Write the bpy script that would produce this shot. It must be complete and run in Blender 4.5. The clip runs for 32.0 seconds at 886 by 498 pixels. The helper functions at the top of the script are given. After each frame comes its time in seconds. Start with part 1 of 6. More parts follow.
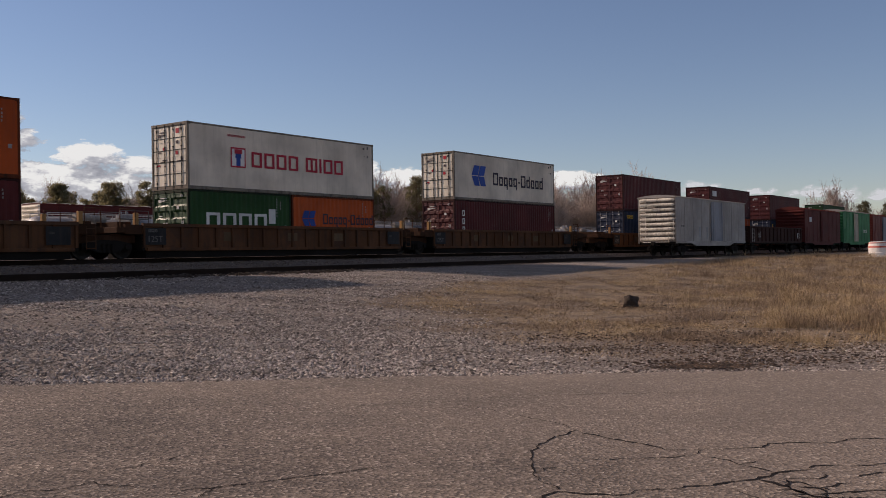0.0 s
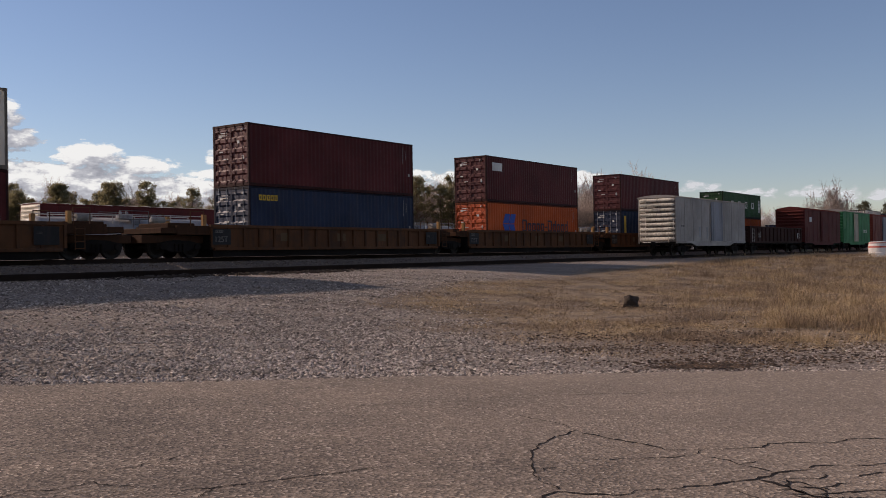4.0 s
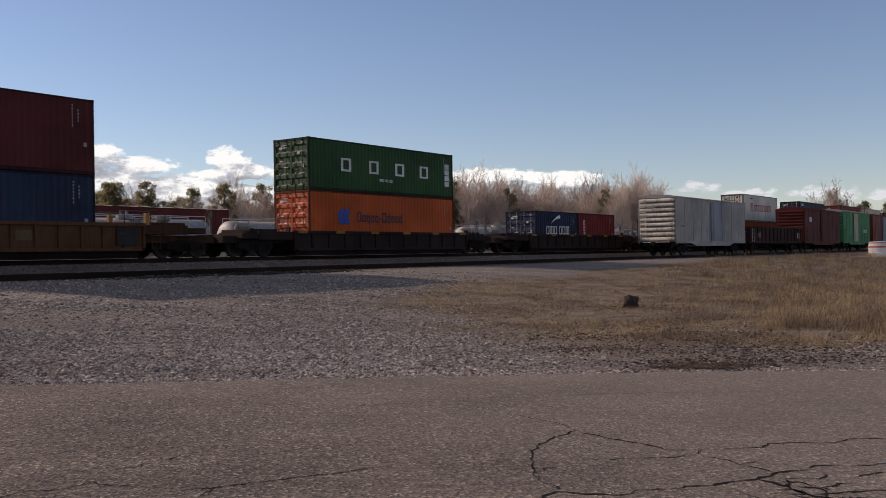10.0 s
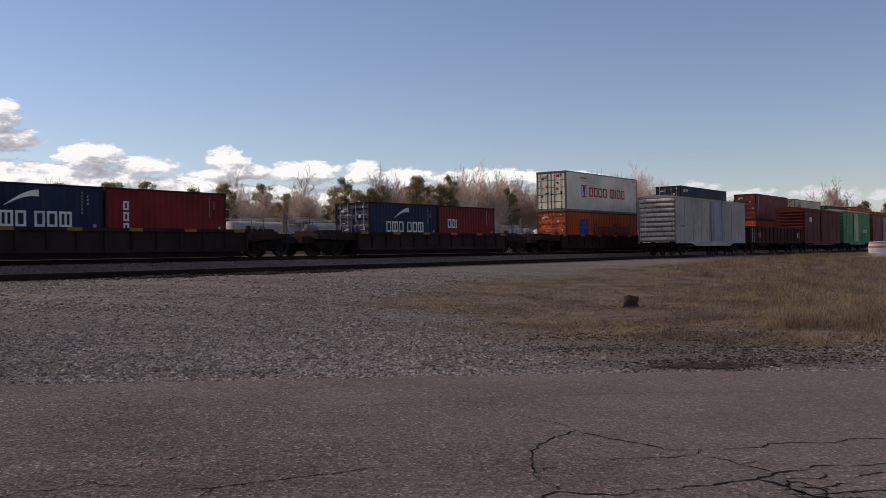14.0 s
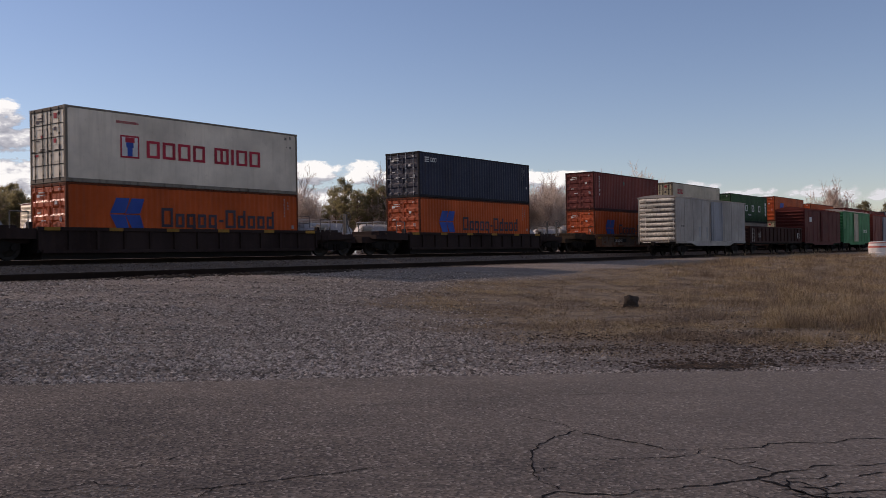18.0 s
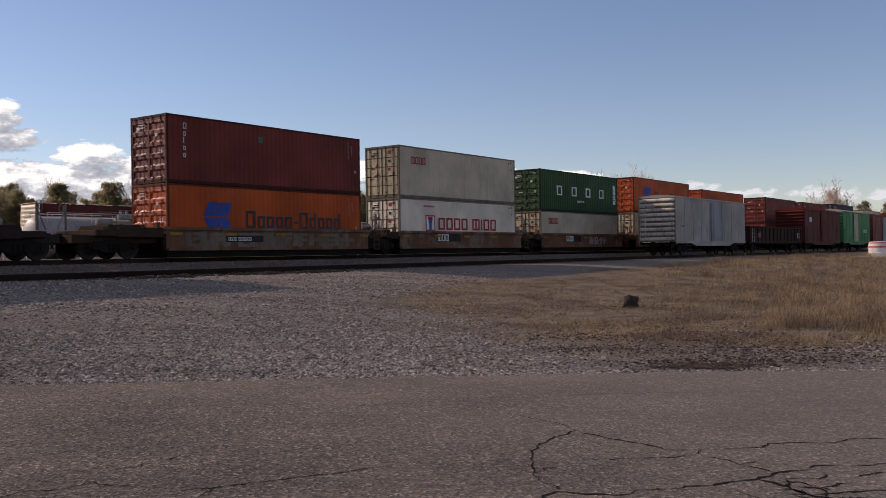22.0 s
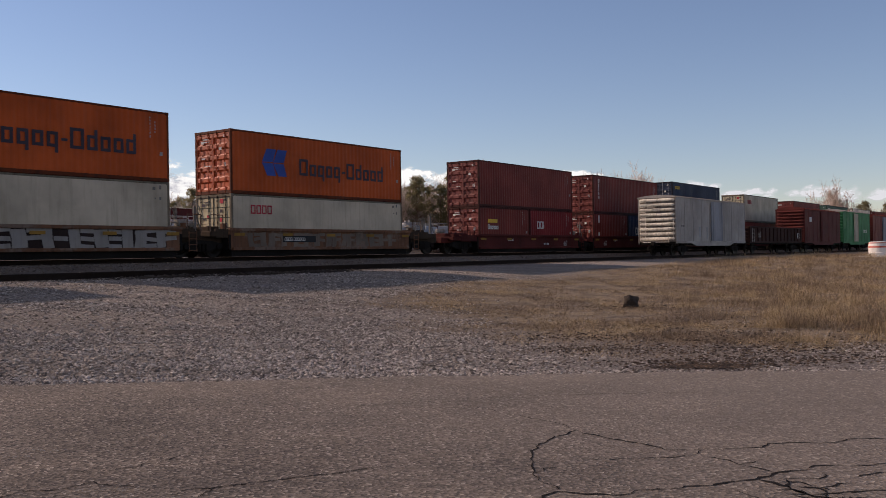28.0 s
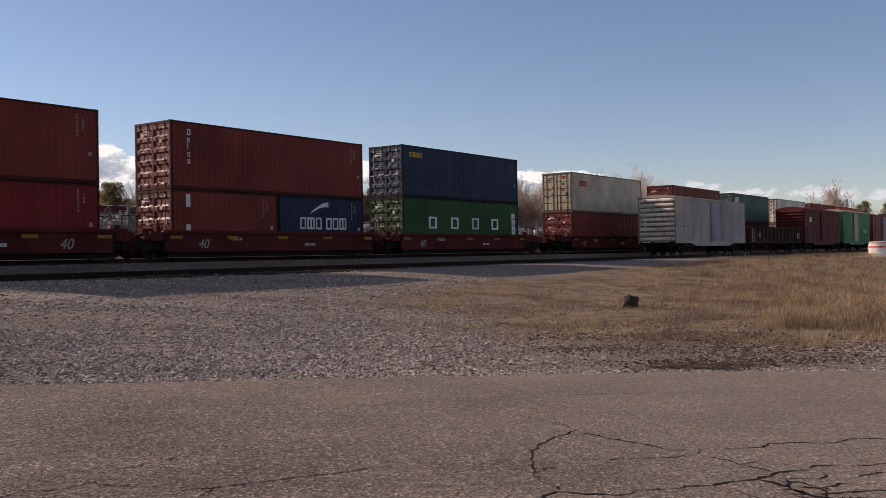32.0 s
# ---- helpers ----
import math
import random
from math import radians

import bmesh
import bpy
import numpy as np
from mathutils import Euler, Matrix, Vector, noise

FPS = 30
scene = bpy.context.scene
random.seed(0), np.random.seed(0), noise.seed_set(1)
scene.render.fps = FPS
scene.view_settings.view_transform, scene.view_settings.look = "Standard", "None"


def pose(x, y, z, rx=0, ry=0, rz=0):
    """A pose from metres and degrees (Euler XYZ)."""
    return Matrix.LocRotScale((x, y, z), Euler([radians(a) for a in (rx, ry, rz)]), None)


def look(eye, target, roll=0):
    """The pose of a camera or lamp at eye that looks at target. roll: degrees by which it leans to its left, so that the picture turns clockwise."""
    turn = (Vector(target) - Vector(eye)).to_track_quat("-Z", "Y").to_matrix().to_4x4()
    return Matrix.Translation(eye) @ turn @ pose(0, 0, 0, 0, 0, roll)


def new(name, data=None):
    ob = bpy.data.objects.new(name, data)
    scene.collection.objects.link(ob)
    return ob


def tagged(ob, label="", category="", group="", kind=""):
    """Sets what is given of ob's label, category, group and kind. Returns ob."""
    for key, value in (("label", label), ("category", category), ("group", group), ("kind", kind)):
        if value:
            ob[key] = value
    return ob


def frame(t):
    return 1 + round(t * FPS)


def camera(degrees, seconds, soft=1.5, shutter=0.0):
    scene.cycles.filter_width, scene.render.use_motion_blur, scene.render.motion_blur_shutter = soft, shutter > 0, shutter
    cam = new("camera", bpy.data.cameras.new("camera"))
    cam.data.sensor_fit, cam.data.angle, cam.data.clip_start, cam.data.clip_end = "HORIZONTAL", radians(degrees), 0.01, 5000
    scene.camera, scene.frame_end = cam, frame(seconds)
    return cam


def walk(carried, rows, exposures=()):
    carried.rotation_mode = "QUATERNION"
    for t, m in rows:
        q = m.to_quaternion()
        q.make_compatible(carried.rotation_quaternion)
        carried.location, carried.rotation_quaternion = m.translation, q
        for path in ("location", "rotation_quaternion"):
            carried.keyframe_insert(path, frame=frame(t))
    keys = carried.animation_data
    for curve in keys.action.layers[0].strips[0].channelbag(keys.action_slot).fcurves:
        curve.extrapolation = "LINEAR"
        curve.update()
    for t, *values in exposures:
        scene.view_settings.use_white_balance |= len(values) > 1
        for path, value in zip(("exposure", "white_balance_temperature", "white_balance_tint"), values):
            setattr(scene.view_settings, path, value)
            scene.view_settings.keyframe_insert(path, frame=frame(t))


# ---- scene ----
cam = camera(51.25, 32.0, soft=0.85, shutter=0.12)
EYE = (0.0, 0.0, 1.50)
HEADING, TILT, LEAN = radians(54.0), radians(0.284), -0.938
AIM = (EYE[0] + math.sin(HEADING) * math.cos(TILT), EYE[1] + math.cos(HEADING) * math.cos(TILT), EYE[2] + math.sin(TILT))
walk(cam, [(0.0, look(EYE, AIM, LEAN)), (32.0, look(EYE, AIM, LEAN))],
     exposures=[(0.0, -0.24, 6830, 26), (2.0, -0.20, 6830, 26), (6.0, -0.04, 6850, 25), (9.0, 0.05, 6870, 25), (14.0, 0.02, 6930, 27), (18.0, 0.02, 6930, 28), (23.0, 0.10, 6900, 27),
                (25.0, 0.10, 6880, 27), (28.0, 0.06, 6900, 27), (32.0, 0.02, 6900, 27)])

# ---- world and sun ----
SUN_TO = Vector((-0.30, 1.0, 0.506)).normalized()
world = bpy.data.worlds.new("world")
scene.world = world
world.use_nodes = True
wn, wl = world.node_tree.nodes, world.node_tree.links
sky = wn.new("ShaderNodeTexSky")
sky.sky_type, sky.sun_disc = "NISHITA", False
sky.sun_elevation = math.asin(SUN_TO.z)
sky.sun_rotation = math.atan2(SUN_TO.x, SUN_TO.y)
sky.air_density, sky.dust_density, sky.ozone_density = 1.0, 0.12, 2.6
sky.altitude = 300
tone = wn.new("ShaderNodeMix")
tone.data_type, tone.blend_type = "RGBA", "MULTIPLY"
tone.inputs[0].default_value = 1.0
tone.inputs[7].default_value = (0.97, 1.0, 1.01, 1)
wl.new(sky.outputs["Color"], tone.inputs[6])
# scattered grey cumulus added above the view, to make the skylight less blue
way = wn.new("ShaderNodeTexCoord").outputs["Generated"]
way_xyz = wn.new("ShaderNodeSeparateXYZ")
wl.new(way, way_xyz.inputs[0])
flat = wn.new("ShaderNodeVectorMath")
flat.operation = "DIVIDE"
wl.new(way, flat.inputs[0])
wl.new(way_xyz.outputs["Z"], flat.inputs[1])
puffs = wn.new("ShaderNodeTexNoise")
puffs.noise_dimensions = "2D"
puffs.inputs["Scale"].default_value, puffs.inputs["Detail"].default_value = 1.1, 5
wl.new(flat.outputs[0], puffs.inputs["Vector"])
edge, high = wn.new("ShaderNodeMapRange"), wn.new("ShaderNodeMapRange")
edge.inputs["From Min"].default_value, edge.inputs["From Max"].default_value = 0.44, 0.56
high.inputs["From Min"].default_value, high.inputs["From Max"].default_value = 0.34, 0.46
wl.new(puffs.outputs["Fac"], edge.inputs["Value"])
wl.new(way_xyz.outputs["Z"], high.inputs["Value"])
amount = wn.new("ShaderNodeMath")
amount.operation = "MULTIPLY"
wl.new(edge.outputs[0], amount.inputs[0])
wl.new(high.outputs[0], amount.inputs[1])
cumulus = wn.new("ShaderNodeMix")
cumulus.data_type = "RGBA"
wl.new(amount.outputs[0], cumulus.inputs[0])
wl.new(tone.outputs[2], cumulus.inputs[6])
cumulus.inputs[7].default_value = (1.9, 1.88, 1.86, 1)
wl.new(cumulus.outputs[2], wn["Background"].inputs["Color"])
wn["Background"].inputs["Strength"].default_value = 0.101
sun = new("sun", bpy.data.lights.new("sun", "SUN"))
sun.data.energy, sun.data.angle, sun.data.color = 4.6, radians(0.6), (1.0, 0.86, 0.68)
sun.matrix_world = look(SUN_TO * 100, (0, 0, 0))


# ---- materials ----
def nodes_of(name):
    m = bpy.data.materials.new(name)
    m.use_nodes = True
    return m, m.node_tree.nodes, m.node_tree.links, m.node_tree.nodes["Principled BSDF"]


def noise_node(n, l, coord, scale, detail=4.0, rough=0.55):
    t = n.new("ShaderNodeTexNoise")
    t.inputs["Scale"].default_value, t.inputs["Detail"].default_value, t.inputs["Roughness"].default_value = scale, detail, rough
    l.new(coord, t.inputs["Vector"])
    return t.outputs["Fac"]


def ramp_node(n, l, fac, stops):
    r = n.new("ShaderNodeValToRGB")
    while len(r.color_ramp.elements) < len(stops):
        r.color_ramp.elements.new(0.5)
    for e, (p, c) in zip(r.color_ramp.elements, stops):
        e.position, e.color = p, (*c, 1) if len(c) == 3 else c
    l.new(fac, r.inputs["Fac"])
    return r.outputs["Color"]


def mix_node(n, l, fac, a, b, mode="MIX"):
    m = n.new("ShaderNodeMix")
    m.data_type, m.blend_type = "RGBA", mode
    for key, value in (("Factor", fac), ("A", a), ("B", b)):
        sock = [s for s in m.inputs if s.name == key and s.type == ("VALUE" if key == "Factor" else "RGBA")][0]
        if isinstance(value, (int, float)):
            sock.default_value = value
        elif isinstance(value, tuple):
            sock.default_value = (*value, 1)
        else:
            l.new(value, sock)
    return [s for s in m.outputs if s.type == "RGBA"][0]


def bump_node(n, l, bsdf, height, strength, distance):
    b = n.new("ShaderNodeBump")
    b.inputs["Strength"].default_value, b.inputs["Distance"].default_value = strength, distance
    l.new(height, b.inputs["Height"])
    l.new(b.outputs["Normal"], bsdf.inputs["Normal"])


def painted(name, color, dirt=(0.09, 0.06, 0.045), dirt_amount=0.35, rough=0.52, metal=0.0, rust=0.0, gloss=0.14, primer=None):
    """Weathered paint on steel: a broad fade, streaks that run down, grime and chips of rust."""
    m, n, l, bsdf = nodes_of(name)
    tc = n.new("ShaderNodeTexCoord").outputs["Object"]
    info = n.new("ShaderNodeObjectInfo").outputs["Random"]
    shift = n.new("ShaderNodeVectorMath")
    shift.operation = "MULTIPLY_ADD"
    comb = n.new("ShaderNodeCombineXYZ")
    for k in ("X", "Y", "Z"):
        l.new(info, comb.inputs[k])
    l.new(comb.outputs[0], shift.inputs[0])
    shift.inputs[1].default_value = (37, 53, 71)
    l.new(tc, shift.inputs[2])
    at = shift.outputs[0]
    stretch = n.new("ShaderNodeMapping")
    stretch.inputs["Scale"].default_value = (3.0, 3.0, 0.25)
    l.new(at, stretch.inputs["Vector"])
    broad = noise_node(n, l, at, 0.45, 4)
    streak = noise_node(n, l, stretch.outputs[0], 1.6, 6, 0.65)
    fine = noise_node(n, l, at, 9.0, 5, 0.7)
    light = tuple(min(1, c * 1.22 + 0.004) for c in color)
    dark = tuple(c * 0.80 for c in color)
    base = ramp_node(n, l, broad, [(0.35, dark), (0.65, light)])
    if primer:
        base = mix_node(n, l, ramp_node(n, l, noise_node(n, l, at, 0.85, 6, 0.62), [(0.50, (0, 0, 0)), (0.60, (0.75,) * 3)]), base, primer)
    f1 = ramp_node(n, l, streak, [(0.5, (0, 0, 0)), (0.78, (dirt_amount,) * 3)])
    base = mix_node(n, l, f1, base, dirt)
    f2 = ramp_node(n, l, fine, [(0.62 - 0.1 * rust, (0, 0, 0)), (0.74, (0.25 + 0.6 * rust,) * 3)])
    base = mix_node(n, l, f2, base, (0.11, 0.055, 0.03))
    l.new(base, bsdf.inputs["Base Color"])
    l.new(ramp_node(n, l, fine, [(0.3, (rough - 0.1,) * 3), (0.7, (rough + 0.2,) * 3)]), bsdf.inputs["Roughness"])
    bsdf.inputs["Metallic"].default_value = metal
    bsdf.inputs["Specular IOR Level"].default_value = gloss
    bump_node(n, l, bsdf, broad, 0.12, 0.02)
    return m


TINTS = {}


def box_paint(name, color, **more):
    """Paint of a container: dull on its sides, glossier on its doors."""
    TINTS[name] = painted(f"{name}_door", color, **{**more, "rough": 0.44, "gloss": 0.38})
    return painted(name, color, **more)


PAINT = {
    "russet": box_paint("russet_paint", (0.160, 0.026, 0.019), dirt=(0.06, 0.02, 0.015), dirt_amount=0.3),
    "maroon": box_paint("maroon_paint", (0.082, 0.012, 0.012), dirt=(0.045, 0.02, 0.017), dirt_amount=0.3),
    "brick": box_paint("brick_paint", (0.17, 0.032, 0.024), dirt=(0.06, 0.03, 0.02), dirt_amount=0.3),
    "red": box_paint("red_paint", (0.165, 0.012, 0.013), dirt=(0.06, 0.02, 0.018), dirt_amount=0.3),
    "orange": box_paint("orange_paint", (0.44, 0.073, 0.012), dirt_amount=0.25),
    "green": box_paint("green_paint", (0.013, 0.058, 0.014), dirt_amount=0.25),
    "teal": box_paint("teal_paint", (0.055, 0.115, 0.085)),
    "blue": box_paint("blue_paint", (0.015, 0.025, 0.055)),
    "royal": box_paint("royal_paint", (0.010, 0.018, 0.052)),
    "navy": box_paint("navy_paint", (0.020, 0.024, 0.046)),
    "white": box_paint("white_paint", (0.63, 0.555, 0.46), dirt=(0.34, 0.28, 0.2), dirt_amount=0.35),
    "beige": box_paint("beige_paint", (0.46, 0.395, 0.305), dirt=(0.2, 0.16, 0.11), dirt_amount=0.45),
}
DOOR = {k: TINTS[m.name] for k, m in PAINT.items()}
# the boxes' posts and rails in each colour: chips, grime and painted-in edge shade
EDGE = {k: painted(f"{k}_edge_paint", c, dirt=(0.016, 0.011, 0.009), dirt_amount=0.95, rough=0.6, rust=0.6, gloss=0.12) for k, c in {
    "russet": (0.045, 0.009, 0.007), "maroon": (0.030, 0.006, 0.006), "brick": (0.05, 0.011, 0.009), "red": (0.06, 0.006, 0.006), "orange": (0.10, 0.021, 0.006),
    "green": (0.006, 0.018, 0.008), "teal": (0.02, 0.05, 0.045), "blue": (0.006, 0.008, 0.018), "royal": (0.006, 0.009, 0.022), "navy": (0.008, 0.009, 0.013),
    "white": (0.19, 0.165, 0.135), "beige": (0.16, 0.135, 0.10)}.items()}
M_YELLOW = painted("ochre_car_paint", (0.102, 0.044, 0.020), dirt=(0.040, 0.024, 0.020), dirt_amount=0.8, rough=0.8, rust=0.3, primer=(0.075, 0.040, 0.026), gloss=0.15)
M_TAN = painted("tan_car_paint", (0.150, 0.070, 0.040), dirt=(0.055, 0.034, 0.026), dirt_amount=0.9, rough=0.8, rust=0.75, primer=(0.20, 0.155, 0.125), gloss=0.15)
M_DARKCAR = painted("sooty_car_paint", (0.026, 0.016, 0.015), dirt=(0.045, 0.028, 0.022), dirt_amount=0.6, rough=0.8, rust=0.0, gloss=0.12)
M_REDCAR = painted("dull_red_car_paint", (0.075, 0.012, 0.010), dirt=(0.022, 0.012, 0.010), dirt_amount=0.6, rough=0.75, rust=0.1, gloss=0.15)
M_BOGIE = painted("grimy_cast_steel", (0.012, 0.010, 0.009), dirt=(0.02, 0.015, 0.012), rough=0.85, gloss=0.1)
M_WHEEL = painted("worn_wheel_steel", (0.018, 0.015, 0.013), rough=0.5, metal=0.4)
M_BLACK = painted("black_panel", (0.02, 0.02, 0.022), rough=0.6)
M_ROD = painted("galvanised_rod", (0.42, 0.42, 0.42), rough=0.32, metal=0.8)
M_DULLROD = painted("dull_grey_handrail", (0.14, 0.135, 0.13), rough=0.6)
M_SEAL = painted("door_seal", (0.03, 0.03, 0.03), rough=0.7)
M_INK_WHITE = painted("white_lettering", (0.62, 0.62, 0.60), dirt_amount=0.2)
M_INK_DIM = painted("dim_white_lettering", (0.30, 0.29, 0.28), dirt_amount=0.4)
M_INK_RED = painted("red_lettering", (0.40, 0.03, 0.05), dirt_amount=0.2)
M_INK_BLUE = painted("blue_lettering", (0.025, 0.07, 0.30), dirt_amount=0.2)
M_INK_DARK = painted("dark_lettering", (0.045, 0.035, 0.05), dirt_amount=0.2)
M_INK_YELLOW = painted("yellow_patch", (0.60, 0.38, 0.04), dirt_amount=0.3)
M_BOXCAR = painted("faded_white_boxcar_paint", (0.34, 0.315, 0.295), dirt=(0.18, 0.15, 0.12), dirt_amount=0.55, rough=0.6, rust=0.25)
M_BOXDOOR = painted("pale_grey_door_paint", (0.24, 0.25, 0.28), dirt=(0.2, 0.16, 0.12), dirt_amount=0.4, rough=0.6)
M_BOXRED = painted("oxide_red_boxcar_paint", (0.10, 0.020, 0.017), dirt_amount=0.5, rough=0.65, rust=0.3)
M_BOXGREEN = painted("bright_green_boxcar_paint", (0.032, 0.19, 0.075), dirt_amount=0.3, rough=0.55)
# peeling and rusty; brighter than the sides to carry the sun on the end
M_BOXEND = painted("peeling_sunlit_end_paint", (0.68, 0.64, 0.56), dirt=(0.09, 0.06, 0.045), dirt_amount=0.75, rough=0.6, rust=0.75)
# rust, plus the shade between the ribs painted into the plate
M_BOXPLATE = painted("rusty_shaded_end_plate", (0.20, 0.175, 0.15), dirt=(0.06, 0.04, 0.03), dirt_amount=0.9, rough=0.7, rust=1.0)
M_GONDOLA = painted("rust_black_gondola_steel", (0.040, 0.016, 0.013), dirt=(0.02, 0.013, 0.01), dirt_amount=0.6, rough=0.8, gloss=0.15)
M_INK_FADED = painted("faded_grey_lettering", (0.16, 0.15, 0.14), dirt_amount=0.5)
M_INK_DULL = painted("grimed_lettering", (0.07, 0.065, 0.06), dirt_amount=0.5)
# the cars' ochre made much brighter, so the guide posts look sunlit
M_POST = painted("worn_sunlit_ochre_post", (0.34, 0.19, 0.075), dirt=(0.10, 0.06, 0.04), dirt_amount=0.6, rough=0.75, rust=0.3)
M_AMBER = painted("grimy_amber_strip", (0.26, 0.14, 0.025), dirt_amount=0.6, rough=0.6)
M_SPRAY = painted("dull_silver_spray", (0.27, 0.25, 0.235), dirt=(0.10, 0.08, 0.065), dirt_amount=0.5, rough=0.8)
M_OLDSPRAY = painted("faded_spray", (0.17, 0.135, 0.11), dirt=(0.09, 0.06, 0.04), dirt_amount=0.6, rough=0.85)
# brighter than the white sides: sun on the end faces is painted in
M_DOOR_PALE = painted("sunlit_cream_paint", (0.80, 0.74, 0.62), dirt=(0.4, 0.34, 0.25), dirt_amount=0.4)
M_DOOR_BEIGE = painted("beige_door_paint", (0.50, 0.44, 0.30), dirt=(0.25, 0.2, 0.13), dirt_amount=0.5)
M_PATCH = painted("pale_rubbed_patch", (0.115, 0.075, 0.042), dirt_amount=0.7, rough=0.8)
M_TANK = painted("grey_tank_paint", (0.30, 0.30, 0.31), dirt=(0.06, 0.05, 0.04), dirt_amount=0.5, rough=0.45)
M_RAIL = painted("rusty_rail_steel", (0.022, 0.014, 0.011), dirt=(0.03, 0.018, 0.012), rough=0.85, gloss=0.1)
M_TIE = painted("weathered_timber_tie", (0.035, 0.028, 0.024), rough=0.95, gloss=0.1)
M_BARREL = painted("white_barrel_plastic", (0.72, 0.70, 0.68), dirt_amount=0.2)
M_BARREL_RED = painted("faded_red_band", (0.55, 0.10, 0.06), dirt_amount=0.2)


# ---- mesh helpers ----
def box(bm, x0, x1, y0, y1, z0, z1, bevel=0.0):
    vs = [bm.verts.new((x, y, z)) for x in (x0, x1) for y in (y0, y1) for z in (z0, z1)]
    fs = [bm.faces.new([vs[i] for i in q]) for q in
          ((0, 1, 3, 2), (4, 6, 7, 5), (0, 4, 5, 1), (2, 3, 7, 6), (0, 2, 6, 4), (1, 5, 7, 3))]
    if bevel:
        es = list({e for f in fs for e in f.edges})
        bmesh.ops.bevel(bm, geom=es, offset=bevel, segments=1, affect="EDGES")
    return vs


def rod(bm, a, b, r, sides=8, r2=None):
    a, b = Vector(a), Vector(b)
    ax = (b - a).normalized()
    u = ax.orthogonal().normalized()
    w = ax.cross(u)
    r2 = r if r2 is None else r2
    rings = []
    for c, rr in ((a, r), (b, r2)):
        rings.append([bm.verts.new(c + (u * math.cos(k * math.tau / sides) + w * math.sin(k * math.tau / sides)) * rr) for k in range(sides)])
    for k in range(sides):
        bm.faces.new((rings[0][k], rings[0][(k + 1) % sides], rings[1][(k + 1) % sides], rings[1][k]))
    bm.faces.new(rings[0][::-1])
    bm.faces.new(rings[1])


def sheet(bm, pts, d):
    """A bent strip: (a, b) pairs of points joined along d."""
    lo = [bm.verts.new(p) for p in pts]
    hi = [bm.verts.new(Vector(p) + Vector(d)) for p in pts]
    for i in range(len(pts) - 1):
        bm.faces.new((lo[i], lo[i + 1], hi[i + 1], hi[i]))


def to_mesh(bm, name, smooth=False):
    bmesh.ops.recalc_face_normals(bm, faces=bm.faces)
    me = bpy.data.meshes.new(name)
    bm.to_mesh(me)
    bm.free()
    me.materials.append(None)
    if smooth:
        me.shade_smooth()
    return me


def part(name, data, material, parent=None, label="", at=None):
    """Links a bmesh or a shared mesh as one object, with a material of its own, under a thing or a part."""
    if isinstance(data, bmesh.types.BMesh):
        data = to_mesh(data, name)
    ob = new(name, data)
    if not data.materials:
        data.materials.append(None)
    ob.material_slots[0].link = "OBJECT"
    ob.material_slots[0].material = material
    if parent is not None:
        ob.parent = parent
    if at is not None:
        ob.matrix_basis = at
    if label:
        ob["label"] = label
    return ob


def thing(name, label, category, group="", m=None):
    ob = tagged(new(name), label, category, group)
    if m is not None:
        ob.matrix_basis = m
    return ob


CACHE = {}


def cached(key, build):
    if key not in CACHE:
        bm = bmesh.new()
        build(bm)
        CACHE[key] = to_mesh(bm, key if isinstance(key, str) else key[0])
    return CACHE[key]


def letters(text, size, depth=0.004, lean=0.0):
    """A flat mesh of readable characters, standing in the x-z plane."""
    key = ("letters", text, size)
    if key not in CACHE:
        cu = bpy.data.curves.new("letters", "FONT")
        cu.body, cu.size, cu.extrude, cu.shear = text, size, depth / 2, lean
        tmp = bpy.data.objects.new("letters", cu)
        me = bpy.data.meshes.new_from_object(tmp)
        me.transform(Matrix.Rotation(radians(90), 4, "X"))
        bpy.data.objects.remove(tmp)
        me.materials.clear()
        me.materials.append(None)
        CACHE[key] = me
    return CACHE[key]


# ---- ground ----
TRACK_Y, RAIL_Z = 33.02, 1.50          # the line on which the train runs
SIDING_Y, SIDING_Z = 26.85, 1.07       # the line with the parked boxcars
YARD_Y, YARD_Z = 58.0, 0.70            # lines behind
BACK_Y, BACK_Z = 71.5, 1.45

# along and across the road
FWD, SIDE = Vector((math.sin(HEADING), math.cos(HEADING), 0)), Vector((math.cos(HEADING), -math.sin(HEADING), 0))


def smooth(a, b, x):
    t = min(max((x - a) / (b - a), 0.0), 1.0)
    return t * t * (3 - 2 * t)


def ground_z(x, y):
    z = 0.88 * smooth(9, 25, y) + 0.42 * smooth(28.9, 31.2, y) + 0.24 * smooth(34.6, 36.5, y) - 1.0 * smooth(46, 54, y) + 0.72 * smooth(62, 69, y) - 0.4 * smooth(90, 130, y)
    z += 0.60 * math.exp(-((x - 72) / 25) ** 2 - ((y - 13.6) / 5) ** 2)
    return z + 0.05 * noise.noise(Vector((x * 0.12, y * 0.12, 0))) * smooth(11, 14, 0.809 * x + 0.588 * y) * (1 - smooth(23, 25, y))


